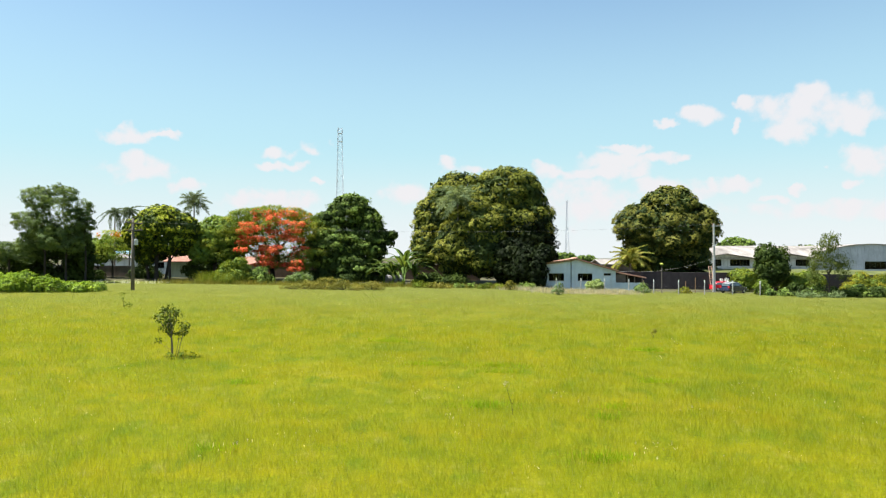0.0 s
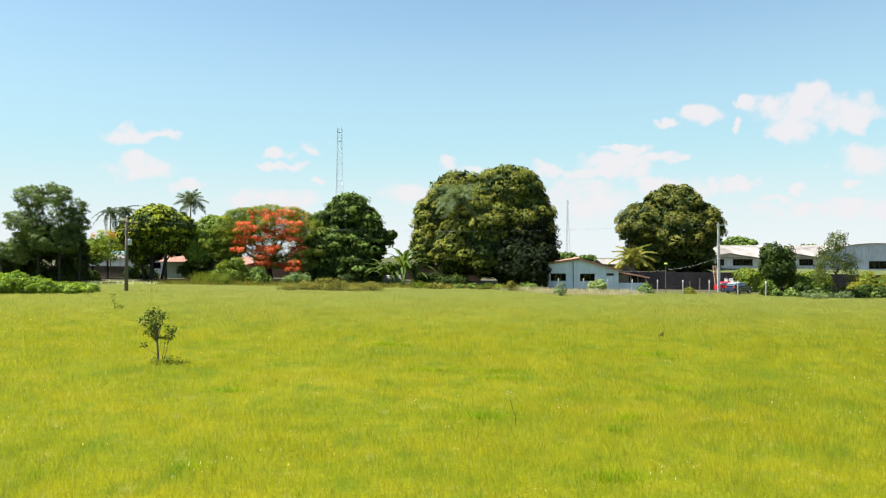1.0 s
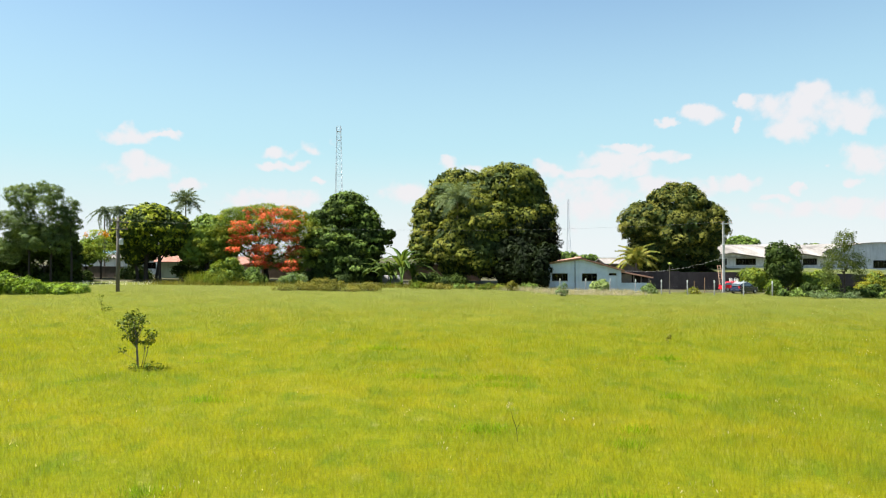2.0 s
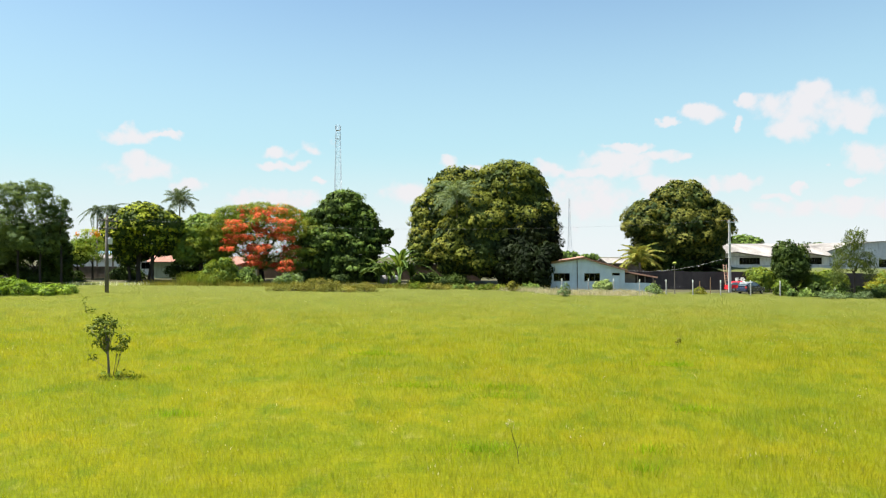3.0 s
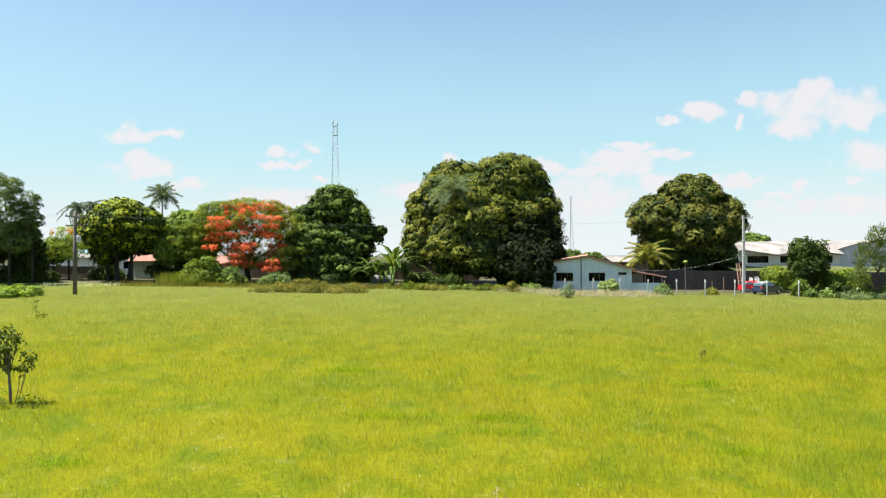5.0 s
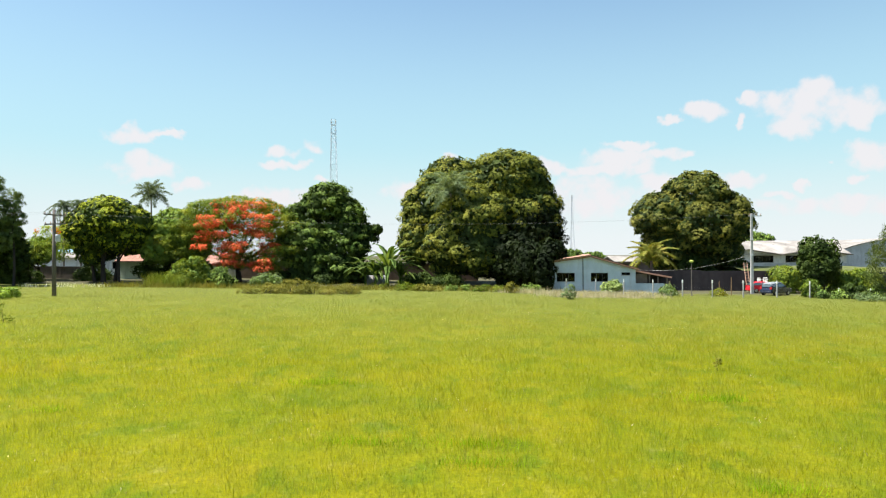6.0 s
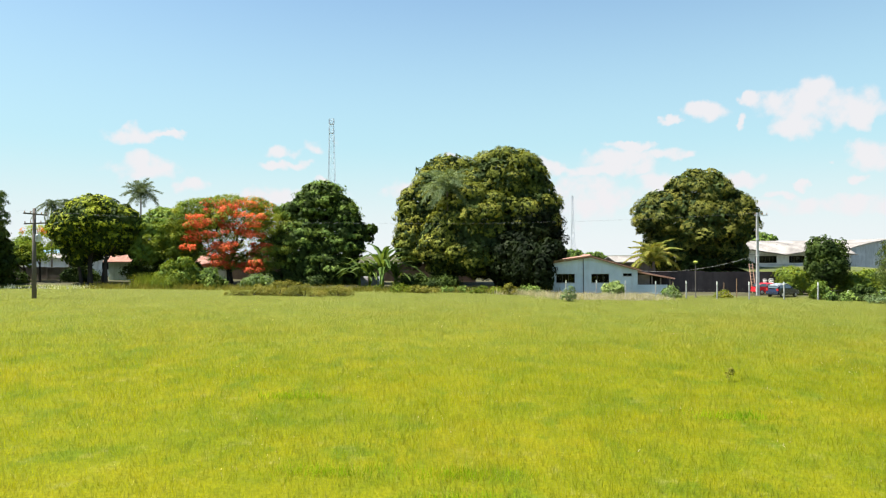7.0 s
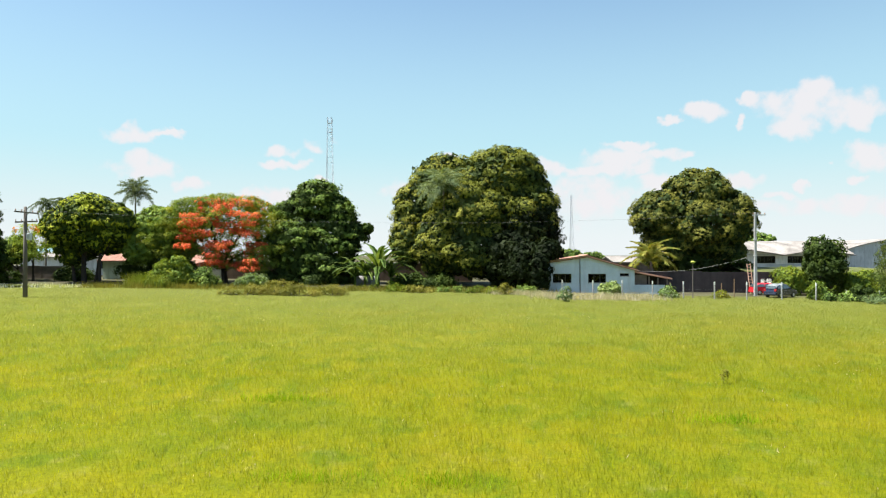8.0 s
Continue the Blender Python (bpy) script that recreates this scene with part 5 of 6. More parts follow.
# dense dark tree and thin pale tree by the fence
at = stand(43.0, 90)
tree("broadleaf_tree", at, billow(10, from_foot(at, [(42.4, 90, 5.2, 1.5, 1.6, 1.5), (42.8, 90, 3.5, 2.0, 2.0, 1.8), (44.3, 90, 5.0, 0.7, 0.8, 1.3), (44.0, 90, 3.4, 1.1, 1.2, 1.5), (42.3, 90, 2.1, 1.4, 1.4, 1.2)]), 24, 0.26, 0.4),
     "compact dark green tree between wall and fence", "tree", M_DEEP, 17, 0.5, length=0.2, width=0.09, trunk=0.2, fork=1.2, inner=M_DEEP, low=0.8, rough=0.2, whorl=(0.27, 8, 0.2, 0.08))
at = stand(45.6, 81.3)
tree("thin_tree", at, [(0.1, 0, 6.6, 0.9, 0.9, 0.8), (-0.9, 0, 5.6, 0.9, 0.9, 0.8), (1.1, 0, 5.5, 0.9, 0.9, 0.9), (0.2, 0.2, 4.8, 1.2, 1.1, 0.9), (-1.4, 0, 4.2, 0.9, 0.9, 0.9),
                       (1.7, 0, 4.4, 0.8, 0.8, 0.8), (-0.3, 0, 3.4, 1.3, 1.2, 1.0), (1.0, 0, 3.0, 0.9, 0.9, 0.9), (-1.3, 0, 2.6, 1.0, 1.0, 1.0)],
     "slender tree with sparse hanging grey-green foliage", "tree", M_THIN, 18, 0.36, 15, 0.4, 0.24, 0.07, 0.09, 3.2, bark=M_BARK, low=0.8, rough=0.24, hang=0.8, gap=0.3)

# distant trees beyond the warehouses
for i, (x, y, w, hgt) in enumerate(((94, 222, 7.0, 10.0), (87, 228, 4.0, 7.6), (46, 260, 5.0, 5.2), (126, 240, 5.0, 8.6), (52, 250, 4.0, 4.4), (-90, 190, 9.0, 7.0), (-72, 200, 8.0, 6.0))):
    at = stand(x, y)
    tree("distant_tree", at, billow(80 + i, [(0, 0, hgt * 0.66, w, w * 0.8, hgt * 0.34), (-w * 0.6, 0, hgt * 0.5, w * 0.55, w * 0.5, hgt * 0.3), (w * 0.7, 0, hgt * 0.45, w * 0.5, w * 0.5, hgt * 0.28)], 9),
         "rounded green tree rising behind distant roofs", "tree", M_BROAD, 90 + i, 1.0, 9, 0.7, 0.5, 0.3, 0.3, hgt * 0.4, inner=M_DEEP, kindred="distant trees")

# palms
palm("queen_palm", stand(-38.3, 106), 11.0, 19, "tall queen palm with drooping grey-green plumes", M_PALM, 31, 2.6, 0.62, 0.05, 0.5, 0.85, 0.6, 0.14, (-25, 84), 80, group="queen palms", jitter=0.45)
for i, (x, hgt, ln) in enumerate(((-52.4, 9.6, 2.5), (-50.5, 9.9, 2.4))):
    palm("queen_palm", stand(x, 110 + i), hgt, 14, "queen palm with weeping grey-green plumes", M_PALM, 32 + i, ln, 0.6, 0.04, 0.7, 1.7, 1.6, 0.14, (-35, 80), 80, group="queen palms", jitter=0.35)
palm("queen_palm", stand(2.3, 100.2), 11.3, 22, "grey-green palm standing in front of the mango crowns", M_PALE_PALM, 36, 4.1, 0.95, 0.06, 0.55, 0.95, 0.9, 0.16, (-25, 75), 84, lean=(-0.2, -3.4), group="queen palms", jitter=0.4)
palm("coconut_palm", stand(25.7, 94.5), 3.3, 15, "short coconut palm with arching yellowish fronds by the porch", M_COCO, 37, 3.5, 0.75, 0.08, 0.55, 0.85, 0.8, 0.2, (-5, 80), 80, jitter=0.16)


def banana_plant(at, seed, leaves, size):
    rng = np.random.default_rng(seed)
    t = thing("banana_plant", at, "banana plant with long torn arching leaves by the brick wall", "plant", "banana plants")
    bm = bmesh.new()
    tube(bm, [(0, 0, -0.1), (0.03, 0, size * 0.14), (0.0, 0, size * 0.28)], [0.16, 0.13, 0.09], 8)
    part("stem", bm, M_BANANA, t)
    kinds = []
    for _ in range(3):
        s = np.linspace(0, 1, 15)
        ln = size * 0.85 * rng.uniform(0.85, 1.1)
        rib = np.stack([ln * (s - 0.22 * s ** 3), np.zeros(15), ln * (0.3 * s - 0.85 * s ** 2.4)], axis=1)
        half = ln * 0.07 * np.sin(math.pi * np.clip(s * 0.92 + 0.05, 0, 1)) ** 0.6
        vs, fs = list(rib), []
        for sgn in (-1, 1):
            b = len(vs)
            torn = rng.uniform(0.72, 1.15, 15)
            for i in range(15):
                vs.append(rib[i] + np.array((0.05 * rng.random(), sgn * half[i] * torn[i], -half[i] * rng.uniform(0.1, 0.55))))
            fs += [(i, i + 1, b + i + 1, b + i) for i in range(14)]
        kinds.append(quick_mesh("leaf", np.array(vs), np.array(fs)))
    for i in range(leaves):
        f = part("leaf", kinds[i % 3], M_BANANA, t)
        f.matrix_basis = pose(0, 0, size * 0.24, 0, 0, i * 137.5 + rng.uniform(-15, 15)) @ pose(0, 0, 0, 0, -(86 - 62 * (i + 0.5) / leaves), 0)
    return t


for i, (x, y, k, s) in enumerate(((-5.3, 94, 16, 5.9), (-6.9, 95, 12, 4.6), (-3.9, 94.5, 12, 4.3), (-8.2, 96, 11, 4.2))):
    banana_plant(stand(x, y), 50 + i, k, s)


# ---- bushes and weeds ----
def bush(name, x, y, lobes, label, leaf, seed, spacing=0.45, count=14, radius=0.3, length=0.2, width=0.11, inner=None, group="", rough=0.12, stems=True, flat=0.5):
    rng = np.random.default_rng(seed)
    t = thing(name, stand(x, y), label, "bush", group)
    if stems:
        bm = bmesh.new()
        for cx, cy, cz, rx, ry, rz in lobes:
            tube(bm, [(cx * 0.02, cy * 0.02, -0.1), (cx * 0.7, cy * 0.7, cz * 0.5), (cx, cy, cz)], [min(0.05, rx * 0.09), min(0.035, rx * 0.065), min(0.012, rx * 0.03)], 5)
        part("stems", bm, M_BARK, t)
    part("leaves", foliage("leaves", rng, lobes, spacing, count, radius, length, width, 0.6, rough, flat), leaf, t)
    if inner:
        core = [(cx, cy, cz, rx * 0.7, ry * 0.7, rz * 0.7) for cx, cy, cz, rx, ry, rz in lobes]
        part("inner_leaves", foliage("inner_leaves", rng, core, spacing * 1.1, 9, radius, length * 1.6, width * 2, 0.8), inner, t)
    return t


def mound(rng, n, rx, ry, hgt, r0, r1):
    out = []
    for _ in range(n):
        a, q = rng.uniform(0, 6.28), rng.random() ** 0.6
        r = rng.uniform(r0, r1)
        out.append((math.cos(a) * q * rx, math.sin(a) * q * ry, max(r * 0.4, hgt * (1 - q ** 2) * rng.uniform(0.5, 1.0) - r * 0.3), r, r, r * 0.8))
    return out


R = np.random.default_rng(99)
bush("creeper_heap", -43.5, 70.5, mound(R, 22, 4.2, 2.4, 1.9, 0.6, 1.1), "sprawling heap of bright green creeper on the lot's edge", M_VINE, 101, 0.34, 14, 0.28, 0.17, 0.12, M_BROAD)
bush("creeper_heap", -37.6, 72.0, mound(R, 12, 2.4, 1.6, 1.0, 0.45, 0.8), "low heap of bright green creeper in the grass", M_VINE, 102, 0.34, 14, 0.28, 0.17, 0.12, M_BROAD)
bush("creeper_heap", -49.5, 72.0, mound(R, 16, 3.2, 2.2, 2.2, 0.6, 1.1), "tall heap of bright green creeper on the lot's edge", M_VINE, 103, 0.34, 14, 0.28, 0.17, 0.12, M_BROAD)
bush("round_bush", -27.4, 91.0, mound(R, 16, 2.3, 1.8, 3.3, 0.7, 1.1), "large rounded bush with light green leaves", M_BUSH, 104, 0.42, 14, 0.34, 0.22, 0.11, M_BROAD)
bush("round_bush", -24.4, 92.0, mound(R, 9, 1.4, 1.4, 1.9, 0.5, 0.8), "dull green bush below the flame tree", M_BROAD, 105, 0.42, 14, 0.34, 0.22, 0.11, M_DEEP)
bush("round_bush", -19.3, 94.0, mound(R, 9, 2.4, 1.4, 1.5, 0.5, 0.8), "grey-green bush by the brick wall", M_GREYWEED, 106, 0.42, 12, 0.3, 0.22, 0.11, M_BROAD)
for i, (x, y, rx, hgt) in enumerate(((-16.6, 81, 2.1, 1.15), (-14.0, 81.5, 2.1, 1.3), (-11.4, 80.5, 1.9, 1.15), (-8.4, 81.5, 1.5, 1.1))):
    bush("dry_shrub", x, y, mound(R, 14, rx, 1.0, hgt, 0.3, 0.5), "low brownish shrub of drying weeds in the grass", M_DRY, 110 + i, 0.2, 16, 0.2, 0.13, 0.03, None, "dry shrubs")
for i, (x, y, rx, hgt) in enumerate(((-2.5, 87.5, 1.5, 0.7), (-0.6, 86.5, 1.2, 0.8), (3.0, 87.5, 1.6, 0.7), (6.0, 87.0, 1.6, 0.8), (8.5, 85.5, 0.6, 1.1), (10.6, 87, 1.2, 0.8), (-5.0, 92, 2.2, 1.1))):
    bush("weed_clump", x, y, mound(R, 8, rx, 0.8, hgt, 0.22, 0.42), "clump of green weeds at the field's edge", (M_BUSH, M_DRY, M_BROAD)[i % 3], 120 + i, 0.32, 12, 0.25, 0.18, 0.1, None, "weed clumps")
bush("young_shrub", 13.0, 77.5, [(0, 0, 0.6, 0.3, 0.3, 0.35), (0.1, 0, 1.05, 0.26, 0.26, 0.32), (-0.3, 0, 0.45, 0.28, 0.28, 0.25), (0.25, 0, 0.35, 0.25, 0.25, 0.2), (-0.15, 0, 0.85, 0.2, 0.2, 0.2)], "blue-green young shrub in the tall grass", M_GREYWEED, 130, 0.28, 12, 0.25, 0.22, 0.12)
bush("young_shrub", 18.6, 84.5, mound(R, 9, 1.2, 0.8, 1.3, 0.4, 0.6), "pale green garden shrub in front of the house", M_PALE_SHRUB, 131, 0.32, 14, 0.28, 0.24, 0.14, M_BROAD)
bush("young_shrub", 24.2, 84.0, mound(R, 7, 0.7, 0.6, 1.0, 0.3, 0.45), "olive-green shrub beside the porch", M_GREYWEED, 132, 0.32, 12, 0.28, 0.2, 0.09, M_BROAD)
bush("young_shrub", 29.4, 84.0, mound(R, 6, 0.6, 0.5, 0.7, 0.25, 0.4), "small yellow-green shrub below the dark wall", M_YELLOW_BUSH, 133, 0.3, 12, 0.25, 0.18, 0.1)
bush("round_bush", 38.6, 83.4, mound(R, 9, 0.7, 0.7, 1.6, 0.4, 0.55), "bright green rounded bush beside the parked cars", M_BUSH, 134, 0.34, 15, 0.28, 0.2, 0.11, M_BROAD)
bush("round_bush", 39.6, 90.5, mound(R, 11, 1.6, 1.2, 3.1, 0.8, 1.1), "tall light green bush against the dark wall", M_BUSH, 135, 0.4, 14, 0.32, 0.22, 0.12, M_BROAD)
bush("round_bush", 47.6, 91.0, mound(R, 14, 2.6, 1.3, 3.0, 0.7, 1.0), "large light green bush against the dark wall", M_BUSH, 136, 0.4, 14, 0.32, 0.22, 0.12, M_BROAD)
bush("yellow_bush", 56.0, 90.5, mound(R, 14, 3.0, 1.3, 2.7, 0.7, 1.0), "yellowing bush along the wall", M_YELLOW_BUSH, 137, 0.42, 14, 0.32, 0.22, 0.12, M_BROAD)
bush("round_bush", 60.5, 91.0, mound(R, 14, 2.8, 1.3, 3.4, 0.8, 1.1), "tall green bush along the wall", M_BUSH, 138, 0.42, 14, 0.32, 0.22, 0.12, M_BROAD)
for i in range(9):
    x = 40.2 + i * 2.3
    bush("overgrown_hedge", x, 82.3, mound(R, 9, 1.5, 0.6, 1.35, 0.35, 0.55), "fence overgrown with dull green creeper", M_DEEP if i % 2 else M_BROAD, 140 + i, 0.36, 13, 0.28, 0.2, 0.11, M_DEEP, "overgrown fence")
bush("grey_weed", 42.0, 79.5, mound(R, 8, 1.2, 0.7, 0.8, 0.22, 0.42), "grey-green weed clump at the field's edge", M_GREYWEED, 151, 0.32, 12, 0.3, 0.3, 0.06)
bush("grey_weed", 45.5, 80.5, mound(R, 7, 1.2, 0.8, 0.8, 0.3, 0.5), "grey-green weed clump at the field's edge", M_GREYWEED, 152, 0.32, 12, 0.3, 0.3, 0.06)

# several of these dark shrubs are added to stand for shade below the crowns
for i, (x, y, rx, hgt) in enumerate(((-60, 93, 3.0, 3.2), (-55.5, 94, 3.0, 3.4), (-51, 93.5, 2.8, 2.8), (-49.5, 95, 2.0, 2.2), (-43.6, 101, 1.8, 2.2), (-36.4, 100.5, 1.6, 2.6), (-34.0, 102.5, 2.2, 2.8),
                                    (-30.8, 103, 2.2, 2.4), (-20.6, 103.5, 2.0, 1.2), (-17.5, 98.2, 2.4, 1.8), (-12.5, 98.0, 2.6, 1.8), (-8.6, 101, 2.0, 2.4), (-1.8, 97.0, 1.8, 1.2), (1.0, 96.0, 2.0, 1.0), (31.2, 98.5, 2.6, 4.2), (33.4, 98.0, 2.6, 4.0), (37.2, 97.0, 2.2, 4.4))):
    bush("undergrowth", x, y, mound(R, 12, rx, 1.6, hgt, 0.6, 1.0), "dark shrubby undergrowth, partly added to stand for shade under the trees", M_DEEP, 160 + i, 0.5, 12, 0.4, 0.28, 0.14, M_DEEP, "undergrowth")
blade_patch("lush_grass", "darker green lush tufts in the meadow",
            [(4.0, 17.4, 1.1, 0.5), (5.0, 21.5, 0.5, 0.4), (2.3, 29.0, 1.1, 0.4), (1.3, 22.9, 1.2, 0.5), (2.4, 30.5, 1.4, 0.5), (5.8, 23.0, 0.7, 0.5), (-0.5, 30.6, 1.4, 0.5),
             (-5.8, 17.6, 0.8, 0.4), (-10.2, 33.5, 0.5, 0.3), (8.6, 27.5, 1.0, 0.4), (-7.5, 26.0, 0.9, 0.4), (10.5, 36.0, 1.4, 0.5), (-3.0, 38.0, 1.6, 0.5)], 150, 0.24, 0.014, M_LUSH, 207)
blade_patch("tall_grass", "tall reedy yellow-green grass beside the bushes", [(-30.2, 90.5, 1.6, 1.2), (-28.0, 89.0, 1.4, 0.8), (-31.5, 91, 1.2, 0.8)], 110, 1.5, 0.05, M_TALL, 201)
blade_patch("tall_grass", "rank grass growing on the raised bank", [(x, 94.0, 3.0, 1.0) for x in np.arange(37, 74, 3.0)], 40, 0.8, 0.07, M_TALL, 202)
blade_patch("seeding_grass", "pinkish seeding grass in front of the house", [(13.0, 83.5, 3.0, 1.2), (17.0, 82.5, 3.0, 1.4), (21.0, 83.0, 2.4, 1.2), (10.0, 85.5, 3, 1.0), (14.5, 80.5, 3.4, 1.4), (19.5, 80.5, 3.4, 1.4)], 60, 0.6, 0.035, M_PINKGRASS, 203)
blade_patch("tall_grass", "taller grass along the field's far edge", [(x, 88.5, 3.2, 1.6) for x in np.arange(-34, 12, 4.5)], 26, 0.65, 0.05, M_DRY, 204)
blade_patch("white_flowers", "row of small white wild flowers in the grass", [(-43.0, 86.5, 2.0, 0.5), (-39.5, 87.0, 2.2, 0.5), (-36.5, 88.0, 1.6, 0.5)], 14, 0.5, 0.06, M_WHITE_FLOWER, 205)


def sapling():
    at = stand(-12.5, 31.9)
    rng = np.random.default_rng(301)
    t = thing("sapling", at, "lone young tree with dark leaves on thin stems in the meadow", "tree")
    bm = bmesh.new()
    heads = [(-0.72, 0, 1.85, 0.15), (-0.62, 0.1, 1.6, 0.15), (-0.4, 0.05, 2.15, 0.17), (-0.36, -0.1, 1.9, 0.18), (-0.15, 0.1, 2.2, 0.17), (-0.1, -0.1, 1.95, 0.2), (0.1, 0, 2.1, 0.15),
             (0.18, 0.1, 1.86, 0.15), (-0.5, 0, 1.36, 0.13), (-0.26, 0.1, 1.56, 0.17), (-0.02, 0, 1.66, 0.18), (-0.3, 0, 1.25, 0.12), (-0.08, 0.1, 1.3, 0.11), (-0.04, 0, 1.08, 0.08),
             (0.34, 0, 1.22, 0.14), (0.5, 0.05, 1.1, 0.12), (0.3, 0, 1.0, 0.09), (0.6, 0, 1.48, 0.1), (0.52, 0.1, 1.3, 0.09), (-0.63, 0, 0.72, 0.06)]
    tube(bm, [(0, 0, -0.1), (-0.01, 0, 0.4), (-0.05, 0, 0.95), (-0.12, 0, 1.45), (-0.2, 0, 1.95)], [0.052, 0.044, 0.038, 0.022, 0.008], 7)
    for hx, hy, hzz, r in heads:
        if hx > 0.25:
            tube(bm, [(0.04 + 0.3 * hx, 0.1 * r, -0.05), (0.1 + 0.5 * hx, hy, hzz * 0.5), (hx, hy, hzz)], [0.011, 0.008, 0.004], 5)
        elif hzz < 1.0:
            tube(bm, [(-0.03, 0, 0.3), (hx * 0.6, hy, hzz * 0.7), (hx, hy, hzz)], [0.008, 0.006, 0.003], 5)
        else:
            tube(bm, [(-0.05, 0, 0.85), (hx * 0.5 - 0.04, hy * 0.5, 0.45 + hzz * 0.5), (hx, hy, hzz)], [0.022, 0.014, 0.005], 5)
    part("stems", bm, M_PALE_BARK, t, smooth=True)
    part("leaves", foliage("leaves", rng, [(a, b, c, r, r, r * 0.85) for a, b, c, r in heads], 0.17, 4, 0.1, 0.16, 0.07, 0.9, 0.45), M_SAPLING, t)
    return t


sapling()
bush("low_weed", -12.1, 31.3, [(-0.3, 0, 0.12, 0.2, 0.15, 0.12), (0.3, 0.2, 0.14, 0.18, 0.15, 0.13), (0.7, 0.1, 0.12, 0.2, 0.15, 0.12)], "low green weeds round the foot of the sapling", M_BUSH, 303, 0.16, 6, 0.1, 0.12, 0.05)
bush("low_weed", 12.65, 41.5, [(0, 0, 0.24, 0.07, 0.07, 0.1), (0.06, 0, 0.4, 0.05, 0.05, 0.07)], "small dark weed standing in the meadow", M_DRY, 304, 0.14, 6, 0.1, 0.12, 0.05)
t = thing("weed_stalk", stand(2.2, 22.0), "bare brown weed stalk leaning in the grass", "weed")
bm = bmesh.new()
tube(bm, [(0.03, 0, -0.05), (0, 0, 0.3), (-0.1, 0, 0.6), (-0.16, 0.02, 0.85)], [0.009, 0.008, 0.006, 0.003], 5)
tube(bm, [(0, 0, 0.3), (0.08, 0, 0.45)], [0.006, 0.003], 4)
part("stem", bm, M_BARK, t)
part("seed_tuft", foliage("seed_tuft", np.random.default_rng(77), [(-0.18, 0.02, 0.9, 0.08, 0.08, 0.1)], 0.06, 2, 0.04, 0.06, 0.014), M_PINKGRASS, t, "pale feathery seed tuft")
bush("young_shrub", -25.4, 55.0, [(0, 0, 0.28, 0.2, 0.2, 0.16), (-0.1, 0, 0.8, 0.14, 0.14, 0.12), (-0.14, 0, 1.1, 0.1, 0.1, 0.12), (0.4, 0, 0.2, 0.15, 0.15, 0.1)], "small thin weed bush standing alone in the meadow", M_BUSH, 302, 0.2, 4, 0.15, 0.16, 0.07)


# ---- poles, wires, fence ----
def wooden_pole():
    t = thing("utility_pole", (-33.75, 75.0, 1.5), "dark weathered utility pole with crossarms and a grey transformer", "utility pole")
    bm = bmesh.new()
    tube(bm, [(0, 0, -0.4), (0, 0, 3.5), (0, 0, 7.75)], [0.2, 0.17, 0.13], 12)
    part("pole", bm, M_OLD_POLE, t, smooth=True)
    for z, a, l in ((7.25, 12, 0.9), (6.45, -8, 0.85)):
        c = part("crossarm", boxed(-l, l, -0.2, -0.1, -0.06, 0.06, 0.01), M_OLD_POLE, t)
        c.matrix_basis = pose(0.1, 0, z, 0, a * 0.4, 28)
        for q in (-0.9, -0.4, 0.5, 0.9):
            b = bmesh.new()
            tube(b, [(q * l, -0.15, 0.062), (q * l, -0.15, 0.12), (q * l, -0.15, 0.16), (q * l, -0.15, 0.22)], [0.02, 0.05, 0.035, 0.045], 8)
            part("insulator", b, M_CERAMIC, c)
    tr = part("transformer", boxed(0.18, 0.5, -0.16, 0.18, 4.85, 5.5, 0.04), M_GREY_PAINT, t, "pale grey transformer box")
    for k in range(4):
        part("cooling_fin", boxed(0.22 + k * 0.07, 0.24 + k * 0.07, -0.23, -0.162, 4.95, 5.4), M_GREY_PAINT, tr)
    b = bmesh.new()
    tube(b, [(0.3, 0.0, 5.5), (0.3, 0.0, 5.75)], [0.05, 0.03], 8)
    part("bushing", b, M_CERAMIC, tr)
    return t


def concrete_pole():
    t = thing("utility_pole", (34.65, 88.0, 0.6), "pale concrete utility pole with a steel crossarm", "utility pole")
    bm = bmesh.new()
    a = [(-0.17, -0.13), (0.17, -0.13), (0.17, 0.13), (-0.17, 0.13)]
    lo = [bm.verts.new((x, y, -0.4)) for x, y in a]
    hi = [bm.verts.new((x * 0.6, y * 0.6, 8.75)) for x, y in a]
    bm.faces.new(lo)
    bm.faces.new(hi)
    for i in range(4):
        bm.faces.new((lo[i], lo[(i + 1) % 4], hi[(i + 1) % 4], hi[i]))
    bmesh.ops.bevel(bm, geom=bm.edges[:], offset=0.02, segments=1, affect="EDGES")
    part("pole", bm, M_CONCRETE, t)
    c = part("crossarm", boxed(-0.35, 1.05, -0.16, -0.1, 8.42, 8.52), M_STEEL, t)
    for q in (-0.25, 0.5, 0.95):
        b = bmesh.new()
        tube(b, [(q, -0.13, 8.522), (q, -0.13, 8.6), (q, -0.13, 8.66), (q, -0.13, 8.72)], [0.02, 0.05, 0.035, 0.045], 8)
        part("insulator", b, M_CERAMIC, c)
    for z in (4.2, 5.9):
        b = bmesh.new()
        tube(b, [(0, 0, z), (0, 0, z + 0.08)], [0.19, 0.19], 10)
        part("clamp_band", b, M_STEEL, t)
    return t


wooden_pole()
concrete_pole()


